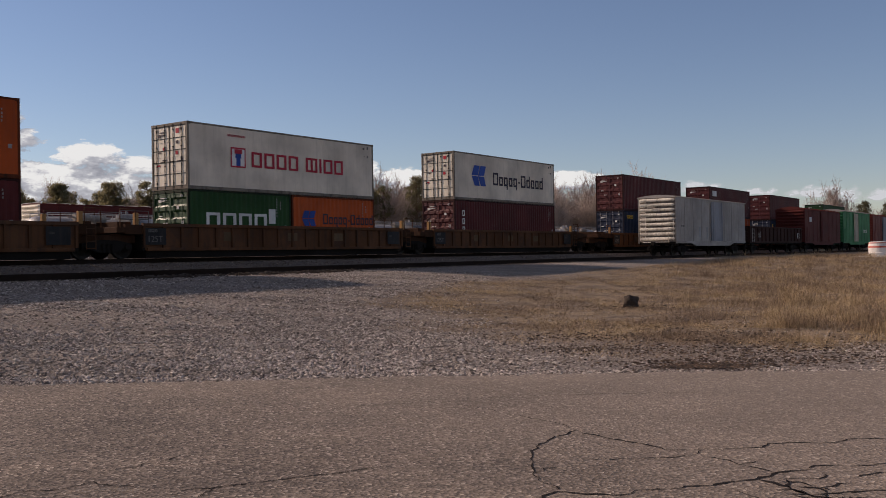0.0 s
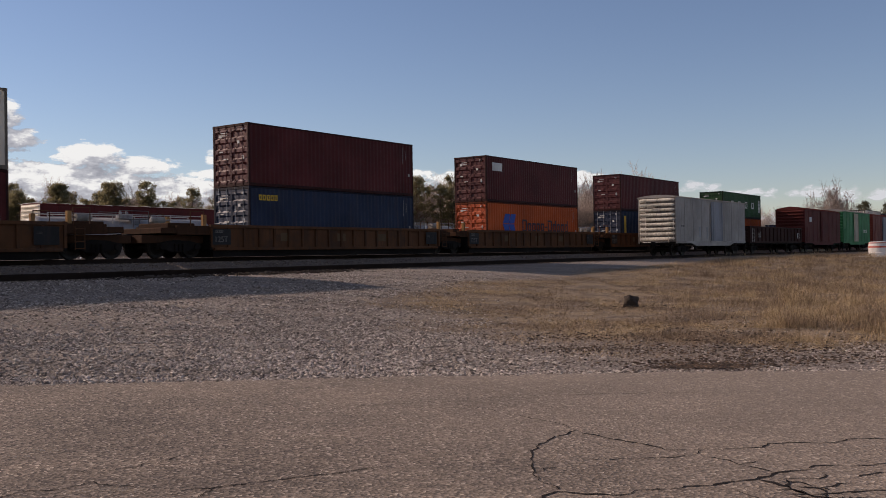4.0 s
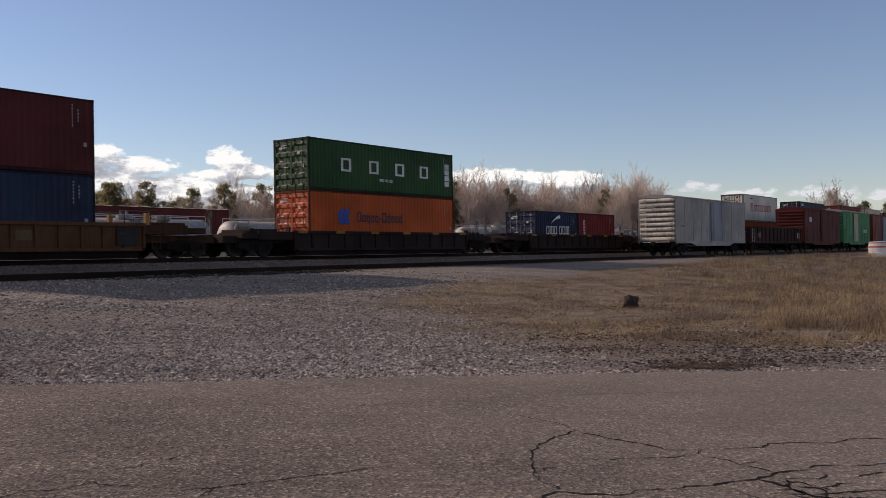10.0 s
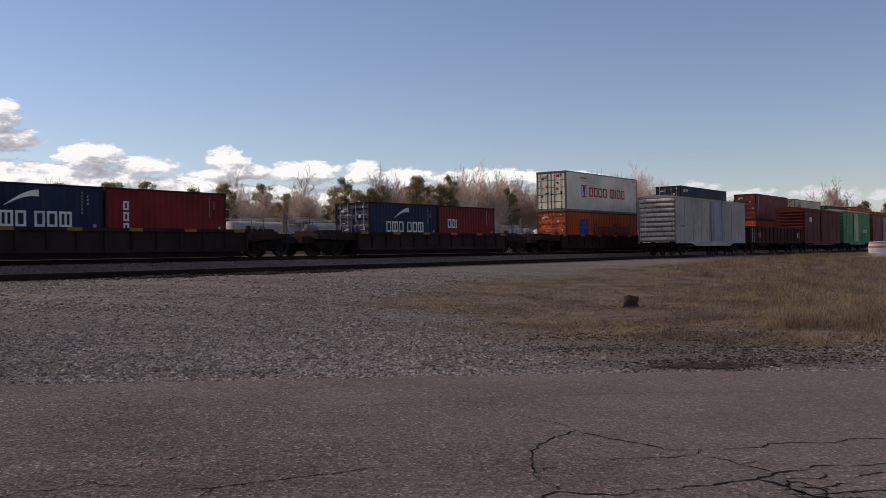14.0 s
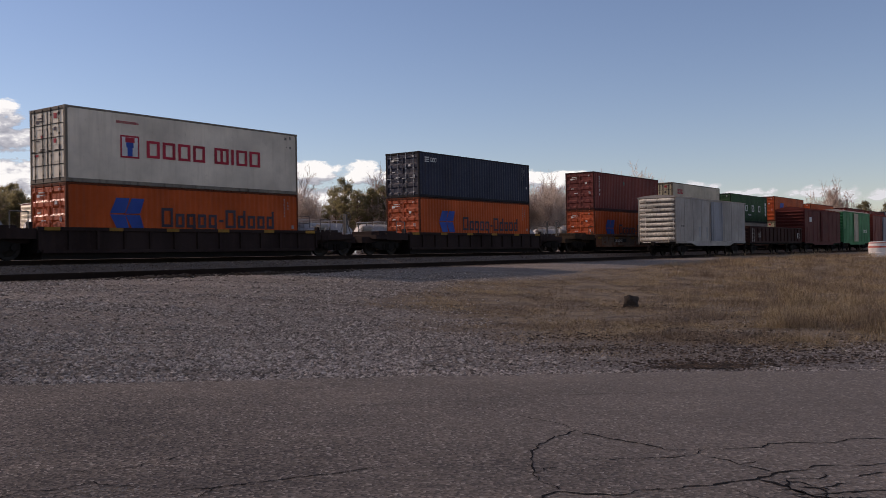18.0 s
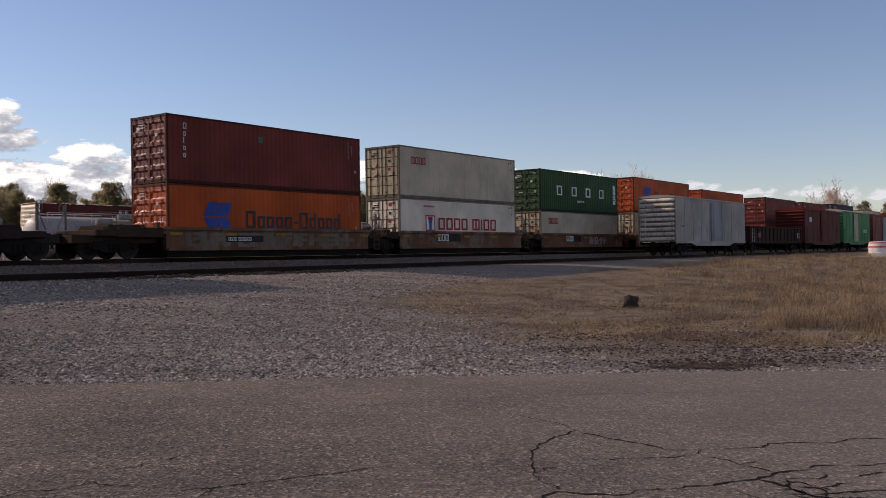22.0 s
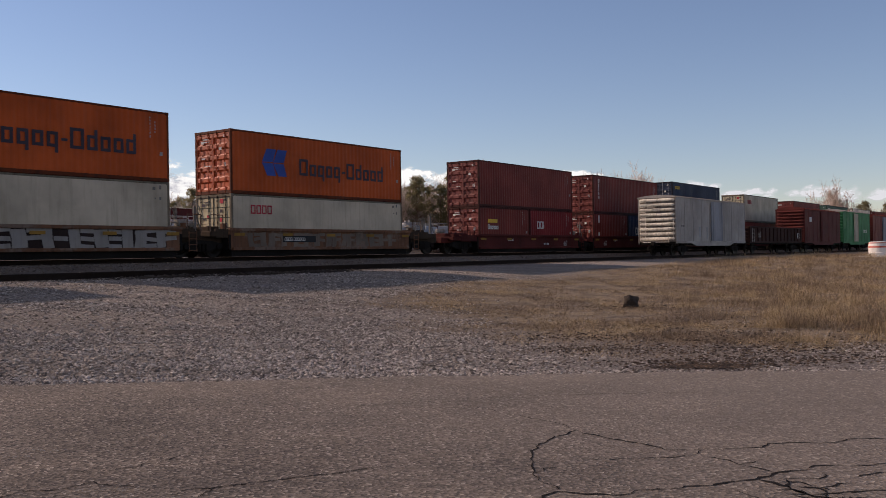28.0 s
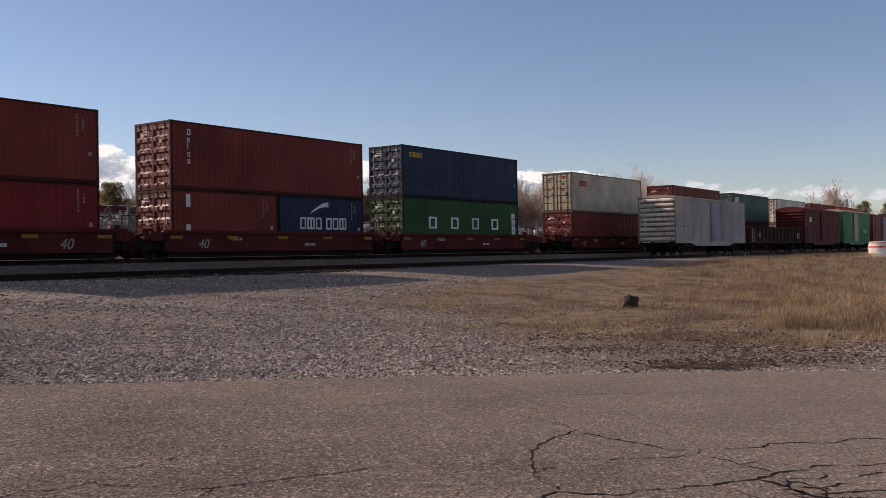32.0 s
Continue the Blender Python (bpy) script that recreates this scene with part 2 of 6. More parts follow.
def grassy(x, y):
    """How thick the dry grass stands: 0 on bare gravel, 1 in its midst."""
    n = noise.noise(Vector((x * 0.22, y * 0.22, 3.3))) * 1.7 + noise.noise(Vector((x * 0.7, y * 0.7, 1.1))) * 0.7
    f = noise.noise(Vector((x * 1.9, y * 1.9, 6.1))) * 0.8 + noise.noise(Vector((x * 4.1, y * 4.1, 2.7))) * 0.4
    a = smooth(-1.2, 2.6, x - 0.62 * y - 8.3 + n * 1.25 + f)
    b = smooth(-0.4, 1.6, min(16.9 + 0.105 * (x - 16), 21.5) - y + n * 0.7)
    c = smooth(0.4, 2.6, 0.809 * x + 0.588 * y - 11.5 + n * 1.1 + f)
    return a * b * c


def ground_material():
    m, n, l, bsdf = nodes_of("gravel_and_dry_soil")
    tc = n.new("ShaderNodeTexCoord").outputs["Object"]
    att = n.new("ShaderNodeAttribute")
    att.attribute_name = "cover"
    grass = att.outputs["Fac"]
    along = n.new("ShaderNodeCombineXYZ")
    for k, axis in (("X", tuple(SIDE * 0.09)), ("Y", tuple(FWD * 0.55))):
        dot = n.new("ShaderNodeVectorMath")
        dot.operation = "DOT_PRODUCT"
        l.new(tc, dot.inputs[0])
        dot.inputs[1].default_value = axis
        l.new(dot.outputs["Value"], along.inputs[k])
    wide = noise_node(n, l, along.outputs[0], 1.0, 6, 0.6)
    mid = noise_node(n, l, tc, 3.0, 6, 0.7)
    vor = n.new("ShaderNodeTexVoronoi")
    vor.inputs["Scale"].default_value = 26.0
    l.new(tc, vor.inputs["Vector"])
    stone = ramp_node(n, l, vor.outputs["Color"], [(0.2, (0.125, 0.101, 0.086)), (0.55, (0.287, 0.242, 0.209)), (0.9, (0.50, 0.436, 0.380))])
    soil = ramp_node(n, l, mid, [(0.3, (0.110, 0.088, 0.074)), (0.7, (0.235, 0.194, 0.165))])
    base = mix_node(n, l, ramp_node(n, l, wide, [(0.40, (0.05,) * 3), (0.60, (0.72,) * 3)]), stone, soil)
    fine = noise_node(n, l, tc, 16.0, 6, 0.75)
    litter = noise_node(n, l, tc, 1.3, 5, 0.65)
    straw = ramp_node(n, l, fine, [(0.3, (0.140, 0.097, 0.058)), (0.5, (0.29, 0.212, 0.130)), (0.72, (0.46, 0.355, 0.225))])
    straw = mix_node(n, l, ramp_node(n, l, litter, [(0.40, (0.85,) * 3), (0.56, (0.0,) * 3)]), straw, ramp_node(n, l, fine, [(0.3, (0.05, 0.034, 0.024)), (0.7, (0.17, 0.12, 0.08))]))
    base = mix_node(n, l, grass, base, straw)
    # shade under and beside the trains, put into the ground colour
    track_shade = n.new("ShaderNodeAttribute")
    track_shade.attribute_name = "track_shade"
    base = mix_node(n, l, track_shade.outputs["Fac"], base, ramp_node(n, l, mid, [(0.3, (0.020, 0.015, 0.011)), (0.7, (0.060, 0.046, 0.036))]))
    l.new(base, bsdf.inputs["Base Color"])
    bsdf.inputs["Roughness"].default_value = 0.95
    bump_node(n, l, bsdf, vor.outputs["Distance"], 0.9, 0.03)
    return m


def spaced(stops):
    out = []
    for a, b, s in stops:
        k = max(1, round((b - a) / s))
        out += [a + (b - a) * i / k for i in range(k)]
    return out + [stops[-1][1]]


GX = spaced([(-3000, -300, 300), (-300, -40, 20), (-40, 0, 2), (0, 45, 0.5), (45, 130, 1.2), (130, 300, 10), (300, 3000, 300)])
GY = spaced([(-3000, -300, 300), (-300, -20, 20), (-20, 0, 2), (0, 38, 0.5), (38, 80, 2), (80, 300, 20), (300, 3000, 300)])
verts = [(x, y, ground_z(x, y) if -100 < x < 400 and -20 < y < 100 else ground_z(0, y)) for y in GY for x in GX]
w = len(GX)
faces = [(j * w + i, j * w + i + 1, (j + 1) * w + i + 1, (j + 1) * w + i) for j in range(len(GY) - 1) for i in range(w - 1)]
me = bpy.data.meshes.new("ground")
me.from_pydata(verts, [], faces)
me.shade_smooth()
cover = me.attributes.new("cover", "FLOAT", "POINT")
cover.data.foreach_set("value", [0.9 * grassy(x, y) if -5 < x < 200 and -40 < y < 30 else (0.35 if y > 36 else 0.0) for x, y, z in verts])
# strongest beneath and behind the running line, weaker at the siding and between
track_shade = me.attributes.new("track_shade", "FLOAT", "POINT")
track_shade.data.foreach_set("value", [max(0.92 * smooth(31.0, 31.8, y) * (1 - smooth(50, 56, y)), 0.6 * smooth(25.4, 26.0, y) * (1 - smooth(27.7, 28.3, y)), 0.42 * smooth(23.6, 25.0, y) * (1 - smooth(30.5, 31.5, y))) for x, y, z in verts])
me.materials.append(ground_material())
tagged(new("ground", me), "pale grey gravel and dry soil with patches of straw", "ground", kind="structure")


# ---- road ----
def asphalt_material():
    m, n, l, bsdf = nodes_of("worn_asphalt")
    tc = n.new("ShaderNodeTexCoord").outputs["Object"]
    wide = noise_node(n, l, tc, 0.5, 5)
    vor = n.new("ShaderNodeTexVoronoi")
    vor.inputs["Scale"].default_value = 44.0
    l.new(tc, vor.inputs["Vector"])
    grit = ramp_node(n, l, vor.outputs["Color"], [(0.12, (0.040, 0.031, 0.026)), (0.45, (0.138, 0.110, 0.088)), (0.78, (0.245, 0.200, 0.162)), (0.96, (0.56, 0.495, 0.42))])
    tint = ramp_node(n, l, wide, [(0.3, (0.76, 0.74, 0.73)), (0.5, (0.98, 0.96, 0.95)), (0.7, (1.18, 1.14, 1.10))])
    base = mix_node(n, l, 1.0, grit, tint, "MULTIPLY")
    lanes = n.new("ShaderNodeCombineXYZ")
    for k, axis in (("X", tuple(SIDE * 0.12)), ("Y", tuple(FWD * 1.4))):
        dot = n.new("ShaderNodeVectorMath")
        dot.operation = "DOT_PRODUCT"
        l.new(tc, dot.inputs[0])
        dot.inputs[1].default_value = axis
        l.new(dot.outputs["Value"], lanes.inputs[k])
    worn = noise_node(n, l, lanes.outputs[0], 1.0, 7, 0.7)
    base = mix_node(n, l, 1.0, base, ramp_node(n, l, worn, [(0.32, (0.72, 0.71, 0.71)), (0.5, (1, 1, 1)), (0.72, (1.16, 1.15, 1.13))]), "MULTIPLY")
    # paler and warmer towards the grass
    over = n.new("ShaderNodeVectorMath")
    over.operation = "DOT_PRODUCT"
    l.new(tc, over.inputs[0])
    over.inputs[1].default_value = tuple(SIDE * 0.1 + FWD * 0.04)
    paler = n.new("ShaderNodeMath")
    paler.operation = "MULTIPLY_ADD"
    l.new(wide, paler.inputs[0])
    paler.inputs[1].default_value = 0.7
    l.new(over.outputs["Value"], paler.inputs[2])
    base = mix_node(n, l, ramp_node(n, l, paler.outputs[0], [(0.35, (0, 0, 0)), (0.95, (0.42,) * 3)]), base, (0.33, 0.270, 0.215))
    l.new(base, bsdf.inputs["Base Color"])
    bsdf.inputs["Roughness"].default_value = 0.9
    bump_node(n, l, bsdf, vor.outputs["Distance"], 0.7, 0.008)
    return m


def road_edge(u):
    return 11.35 - 0.011 * (u - 0.6) ** 2 * (1 if abs(u) < 8 else 0.4) + 0.10 * noise.noise(Vector((u * 0.8, 0, 7))) + 0.07 * noise.noise(Vector((u * 3.1, 0, 2)))


bm = bmesh.new()
ROAD_LIFT = 0.030
us = spaced([(-60, -12, 3), (-12, 12, 0.12), (12, 60, 3)])
rows = []
for u in us:
    e = road_edge(max(-12, min(12, u)))
    col = []
    for v, dz in ((e + 0.03, -0.05), (e, 0.006), (e - 0.15, 0.022), (e - 0.8, ROAD_LIFT), (2, ROAD_LIFT), (-2, ROAD_LIFT), (-2.2, -0.05)):
        p = FWD * v + SIDE * u
        g = max(ground_z(p.x, p.y) if v > 8 else 0.0, -0.05)
        col.append(bm.verts.new((p.x, p.y, g + dz)))
    rows.append(col)
for a, b in zip(rows, rows[1:]):
    for k in range(6):
        bm.faces.new((a[k], a[k + 1], b[k + 1], b[k]))
M_ASPHALT = asphalt_material()
road = part("road", bm, M_ASPHALT)
tagged(road, "worn brownish-grey asphalt road with cracks", "road", kind="structure")


# ---- track ----
def rail_section(bm, x0, x1, y, z):
    for a, b, c, d in ((-0.070, 0.070, -0.18, -0.165), (-0.010, 0.010, -0.165, -0.04), (-0.036, 0.036, -0.04, 0.0)):
        box(bm, x0, x1, y + a, y + b, z + c, z + d)


def track(y, z, x0, x1):
    n_ties = int((x1 - x0) / 0.55)
    tr = tagged(new("track"), "rusty steel rails on weathered timber ties", "track", kind="structure")
    for s in (-0.755, 0.755):
        bm = bmesh.new()
        rail_section(bm, x0, x1, y + s, z)
        part("rail", bm, M_RAIL, tr)
    bm = bmesh.new()
    for i in range(n_ties):
        x = x0 + i * 0.55 + random.uniform(-0.03, 0.03)
        box(bm, x, x + 0.22, y - 1.3, y + 1.3, z - 0.36, z - 0.178 + random.uniform(-0.015, 0.0))
    part("tie_row", bm, M_TIE, tr)["kind"] = "stuff"


track(SIDING_Y, SIDING_Z, -40, 260)
track(TRACK_Y, RAIL_Z, -60, 500)
track(YARD_Y, YARD_Z, 0, 200)
track(BACK_Y, BACK_Z, 0, 200)


# ---- containers ----
LONG, SHORT, WIDE = 12.192, 6.058, 2.438
TALL, STD = 2.896, 2.591


def build_shell(bm, L, H, smooth_side):
    """One side sheet, with corrugation unless the box is a smooth insulated one."""
    if smooth_side:
        sheet(bm, [(0.1, 0.015, 0.14), (L - 0.1, 0.015, 0.14)], (0, 0, H - 0.22))
        return
    pts, k = [], int((L - 0.2) / 0.278)
    p = (L - 0.2) / k
    for i in range(k):
        for f, d in ((0.0, 0.006), (0.26, 0.006), (0.50, 0.025), (0.76, 0.025)):
            pts.append((0.10 + (i + f) * p, d, 0.14))
    pts.append((L - 0.1, 0.006, 0.14))
    sheet(bm, pts, (0, 0, H - 0.22))


def build_frame(bm, L, H):
    b = 0.012
    for x0, x1 in ((0, 0.11), (L - 0.11, L)):
        for y0, y1 in ((0, 0.10), (WIDE - 0.10, WIDE)):
            box(bm, x0, x1, y0, y1, 0.10, H - 0.10, b)
    for y0, y1 in ((0, 0.09), (WIDE - 0.09, WIDE)):
        box(bm, 0.11, L - 0.11, y0, y1, 0.0, 0.15, b)
        box(bm, 0.11, L - 0.11, y0, y1, H - 0.085, H - 0.005, b)
    for x0, x1 in ((0, 0.10), (L - 0.10, L)):
        box(bm, x0, x1, 0.10, WIDE - 0.10, 0.0, 0.15, b)
        box(bm, x0, x1, 0.10, WIDE - 0.10, H - 0.13, H - 0.005, b)


def build_roof(bm, L, H):
    k = int(L / 0.42)
    p = (L - 0.2) / k
    pts = []
    for i in range(k):
        for f, d in ((0, 0.0), (0.45, 0.0), (0.55, 0.018), (0.9, 0.018)):
            pts.append((0.1 + (i + f) * p, 0.09, H - 0.035 + d))
    pts.append((L - 0.1, 0.09, H - 0.035))
    sheet(bm, pts, (0, WIDE - 0.18, 0))
    box(bm, 0.1, L - 0.1, 0.09, WIDE - 0.09, 0.10, 0.16)
    box(bm, L - 0.05, L - 0.03, 0.1, WIDE - 0.1, 0.15, H - 0.13)


def build_casting(bm):
    box(bm, 0, 0.178, 0, 0.162, 0, 0.118, 0.01)


def build_leaf(bm, H, wd):
    """One door leaf: a framed sheet with pressed horizontal ribs."""
    z0, z1 = 0.16, H - 0.14
    pts = []
    k = 5 if H > 2.7 else 4
    p = (z1 - z0 - 0.1) / k
    pts.append((0.03, 0.03, z0))
    for i in range(k):
        z = z0 + 0.05 + i * p
        for f, d in ((0.05, 0.018), (0.20, 0.062), (0.60, 0.062), (0.75, 0.018)):
            pts.append((d, 0.03, z + f * p))
    pts.append((0.03, 0.03, z1))
    sheet(bm, pts, (0, wd - 0.06, 0))
    for y0, y1 in ((0.0, 0.05), (wd - 0.05, wd)):
        box(bm, 0.012, 0.05, y0, y1, z0, z1, 0.006)
    for za, zb in ((z0, z0 + 0.06), (z1 - 0.06, z1)):
        box(bm, 0.014, 0.05, 0.05, wd - 0.05, za, zb)


def build_leaf_plain(bm, H, wd):
    z0, z1 = 0.16, H - 0.14
    box(bm, 0.02, 0.08, 0.006, wd - 0.006, z0, z1, 0.01)
    for i in range(1, 4):
        z = z0 + (z1 - z0) * i / 4
        box(bm, 0.008, 0.03, 0.05, wd - 0.05, z - 0.03, z + 0.03)


def build_gasket(bm, H, wd):
    """Dark rubber round a leaf, and the grimy joints of its stiffeners."""
    z0, z1 = 0.15, H - 0.13
    for y in (0.0, wd - 0.022):
        box(bm, 0.004, 0.018, y, y + 0.022, z0, z1)
    for i in range(6):
        z = z0 + (z1 - z0 - 0.03) * i / 5
        box(bm, 0.003, 0.0185, 0.022, wd - 0.022, z, z + 0.03)


def build_lock(bm, H):
    rod(bm, (-0.004, 0, 0.06), (-0.004, 0, H - 0.05), 0.017, 6)
    for z in (0.3, H * 0.36, H * 0.64, H - 0.3):
        box(bm, -0.015, 0.03, -0.035, 0.035, z - 0.03, z + 0.03)
    box(bm, -0.02, -0.004, -0.02, 0.28, H * 0.42, H * 0.42 + 0.03)


def plate_row(bm, blocks, h, t=0.004):
    """Plain blocks side by side in the x-z plane: (x, width, height share, base)."""
    for x, wd, hh, base in blocks:
        box(bm, x, x + wd, -t, 0.0, base * h, (base + hh) * h)


def word(pattern, h):
    """Plain hollow blocks that stand for a name: T tall, W wide, x low, p with a tail, d with a rise, l a bar, - a dash, _ a gap."""
    out, x, s = [], 0.0, 0.16 * h
    for i, c in enumerate(pattern):
        if c == "_":
            x += 0.40 * h
        elif c == "-":
            out.append((x, 0.3 * h, 0.13, 0.32))
            x += 0.42 * h
        elif c == "l":
            out.append((x, s, 1.0, 0.0))
            x += s + 0.13 * h
        else:
            wd = {"T": 0.68, "x": 0.52, "p": 0.52, "d": 0.52, "W": 0.86}[c] * h
            top = 1.0 if c in "TW" else 0.72
            lo, hi = (-0.26 if c == "p" else 0.0), (1.0 if c == "d" else top)
            t = 0.155 * h
            out += [(x, t, top, 0.0), (x + wd - t, t, hi - lo, lo), (x + t, wd - 2 * t, 0.15, 0.0), (x + t, wd - 2 * t, 0.15, top - 0.15)]
            if c == "W":
                out.append((x + wd / 2 - t / 2, t, 0.7, 0.15))
            x += wd + 0.15 * h
    return out


ADVANCE = {"_": 0.40, "-": 0.42, "l": 0.32, "T": 0.83, "x": 0.67, "p": 0.67, "d": 0.67, "W": 1.01}


def put_word(parent, pattern, x, z, h, material, label, y=-0.004, length=0.0):
    """length: metres over which the blocks are spread."""
    own = sum(ADVANCE[ch] for ch in pattern) * h - 0.15 * h
    f = length / own if length else 1.0
    for ch in pattern:
        if ch != "_":
            me = cached(("name_block", ch, h), lambda bm: plate_row(bm, word(ch, h), h))
            part("letter_block", me, material, parent, label, pose(x, y, z) @ Matrix.Diagonal((f, 1, 1, 1)))
        x += ADVANCE[ch] * h * f


def put_plate(parent, x, z, wd, h, material, label, y=-0.004):
    me = cached(("plate", wd, h), lambda bm: plate_row(bm, [(0, wd, 1.0, 0)], h))
    return part("panel", me, material, parent, label, pose(x, y, z))


def build_flag(bm, h):
    """Two slanted bars cut by a fold, as plain shapes."""
    for x in (0.0, 0.56 * h):
        for pts in (((0, 0.5), (0.24, 1.0), (0.72, 1.0), (0.55, 0.52)), ((0, 0.47), (0.55, 0.47), (0.70, 0), (0.26, 0))):
            lo = [bm.verts.new((x + a * h, -0.004, b * h)) for a, b in pts]
            hi = [bm.verts.new((x + a * h, 0.0, b * h)) for a, b in pts]
            bm.faces.new(lo)
            bm.faces.new(hi[::-1])
            for i in range(4):
                bm.faces.new((lo[i], lo[(i + 1) % 4], hi[(i + 1) % 4], hi[i]))


def build_swoosh(bm, h):
    k = 8
    lo, hi = [], []
    for i in range(k + 1):
        t = i / k
        x = 1.9 * h * t
        top = h * (0.15 + 0.85 * math.sin(t * 1.5))
        lo.append((x, top - 0.34 * h * t - 0.02))
        hi.append((x, top))
    for y in (-0.004, 0.0):
        a = [bm.verts.new((x, y, z)) for x, z in lo]
        b = [bm.verts.new((x, y, z)) for x, z in hi]
        for i in range(k):
            bm.faces.new((a[i], a[i + 1], b[i + 1], b[i]))


def build_codes(bm, h, seed):
    """Two short columns of code marks set downwards, and a small square."""
    r = random.Random(seed)
    for col, top, low in ((0.0, 1.0, 0.45), (0.24, 0.9, 0.62)):
        z = h * top
        while z > h * low:
            s = r.uniform(0.06, 0.10)
            box(bm, col, col + r.uniform(0.035, 0.055), -0.004, 0, z - s, z)
            z -= s + 0.05
    box(bm, 0.48, 0.62, -0.004, 0, 0.02, 0.18)


def build_small_codes(bm, h):
    """A few small stickers and stencils."""
    for x, z, a, b in ((0.1, 0.95, 0.14, 0.12), (0.42, 0.97, 0.10, 0.16), (0.42, 0.70, 0.10, 0.12), (0.2, 0.72, 0.06, 0.05)):
        box(bm, x, x + a, -0.004, 0, z * h, z * h + b)


def build_end_marks(bm, H):
    for y, z, a, b in ((1.45, H * 0.86, 0.42, 0.045), (1.45, H * 0.82, 0.34, 0.045), (0.32, H * 0.42, 0.13, 0.2), (1.8, H * 0.80, 0.2, 0.12), (0.6, H * 0.68, 0.16, 0.14), (1.75, H * 0.56, 0.22, 0.05), (1.4, H * 0.44, 0.3, 0.05), (0.35, H * 0.88, 0.14, 0.1)):
        box(bm, -0.004, 0.0, y, y + a, z, z + b)


def build_placards(bm, H):
    for y, z, a, b in ((0.55, H * 0.84, 0.22, 0.2), (0.62, H * 0.52, 0.18, 0.16), (1.5, H * 0.60, 0.16, 0.12), (1.85, H * 0.36, 0.22, 0.08)):
        box(bm, 0.002, 0.010, y, y + a, z, z + b)


COLOUR_WORDS = {"russet": "russet-red", "maroon": "dark maroon", "brick": "faded brick-red", "red": "bright red", "orange": "orange", "green": "dark green",
                "teal": "dull teal-green", "blue": "dark blue", "royal": "deep blue", "navy": "navy-black", "white": "dirty white", "beige": "stained beige"}


def container(paint, L=LONG, H=TALL, deco="", label=""):
    smooth_side = paint in ("white", "beige")
    size = "forty-foot" if L > 10 else "twenty-foot"
    c = thing("shipping_container", label or f"{COLOUR_WORDS[paint]} {size} {'smooth-sided' if smooth_side else 'corrugated'} steel shipping container on a well car", "shipping container", "containers on the train")
    p = PAINT[paint]
    for m in (pose(0, 0, 0), pose(L, WIDE, 0, 0, 0, 180)):
        part("side_panel", cached(("side_panel", L, H, smooth_side), lambda bm: build_shell(bm, L, H, smooth_side)), p, c, at=m)
    part("frame", cached(("frame", L, H), lambda bm: build_frame(bm, L, H)), EDGE[paint], c)
    part("roof", cached(("roof", L, H), lambda bm: build_roof(bm, L, H)), p, c)
    cast = cached("corner_casting", build_casting)
    for x in (-0.004, L - 0.174):
        for y in (-0.004, WIDE - 0.158):
            for z in (-0.002, H - 0.116):
                part("corner_casting", cast, EDGE[paint], c, at=pose(x, y, z))
    wd = (WIDE - 0.2) / 2 - 0.006
    for y in (0.10, WIDE / 2 + 0.006):
        leaf = part("door", cached(("door", H, smooth_side), lambda bm: (build_leaf_plain if smooth_side else build_leaf)(bm, H, wd)), (M_DOOR_PALE if paint == "white" else M_DOOR_BEIGE) if smooth_side else DOOR[paint], c, at=pose(0, y, 0))
        if smooth_side:
            part("gasket", cached(("gasket", H), lambda bm: build_gasket(bm, H, wd)), M_SEAL, leaf)["kind"] = "stuff"
        for f in (0.27, 0.76):
            part("locking_rod", cached(("locking_rod", H), lambda bm: build_lock(bm, H)), M_ROD if paint in ("navy", "royal", "blue") else M_SEAL if smooth_side else DOOR[paint], leaf, at=pose(0, f * wd, 0))
    part("door_mark", cached(("door_mark", H), lambda bm: build_end_marks(bm, H)), M_INK_DARK if smooth_side else M_INK_WHITE, c)["kind"] = "stuff"
    if smooth_side:
        part("door_placard", cached(("door_placard", H), lambda bm: build_placards(bm, H)), M_INK_RED, c, "small red placards")["kind"] = "stuff"
    codes = M_INK_FADED if smooth_side else M_INK_DIM
    part("code_mark", cached(("code_mark", H, smooth_side), lambda bm: build_small_codes(bm, H * 0.55) if smooth_side else build_codes(bm, H * 0.55, 3)), codes, c, at=pose(L - 0.95, -0.003, H * 0.36))["kind"] = "stuff"
    decorate(c, deco, L, H)
    return c


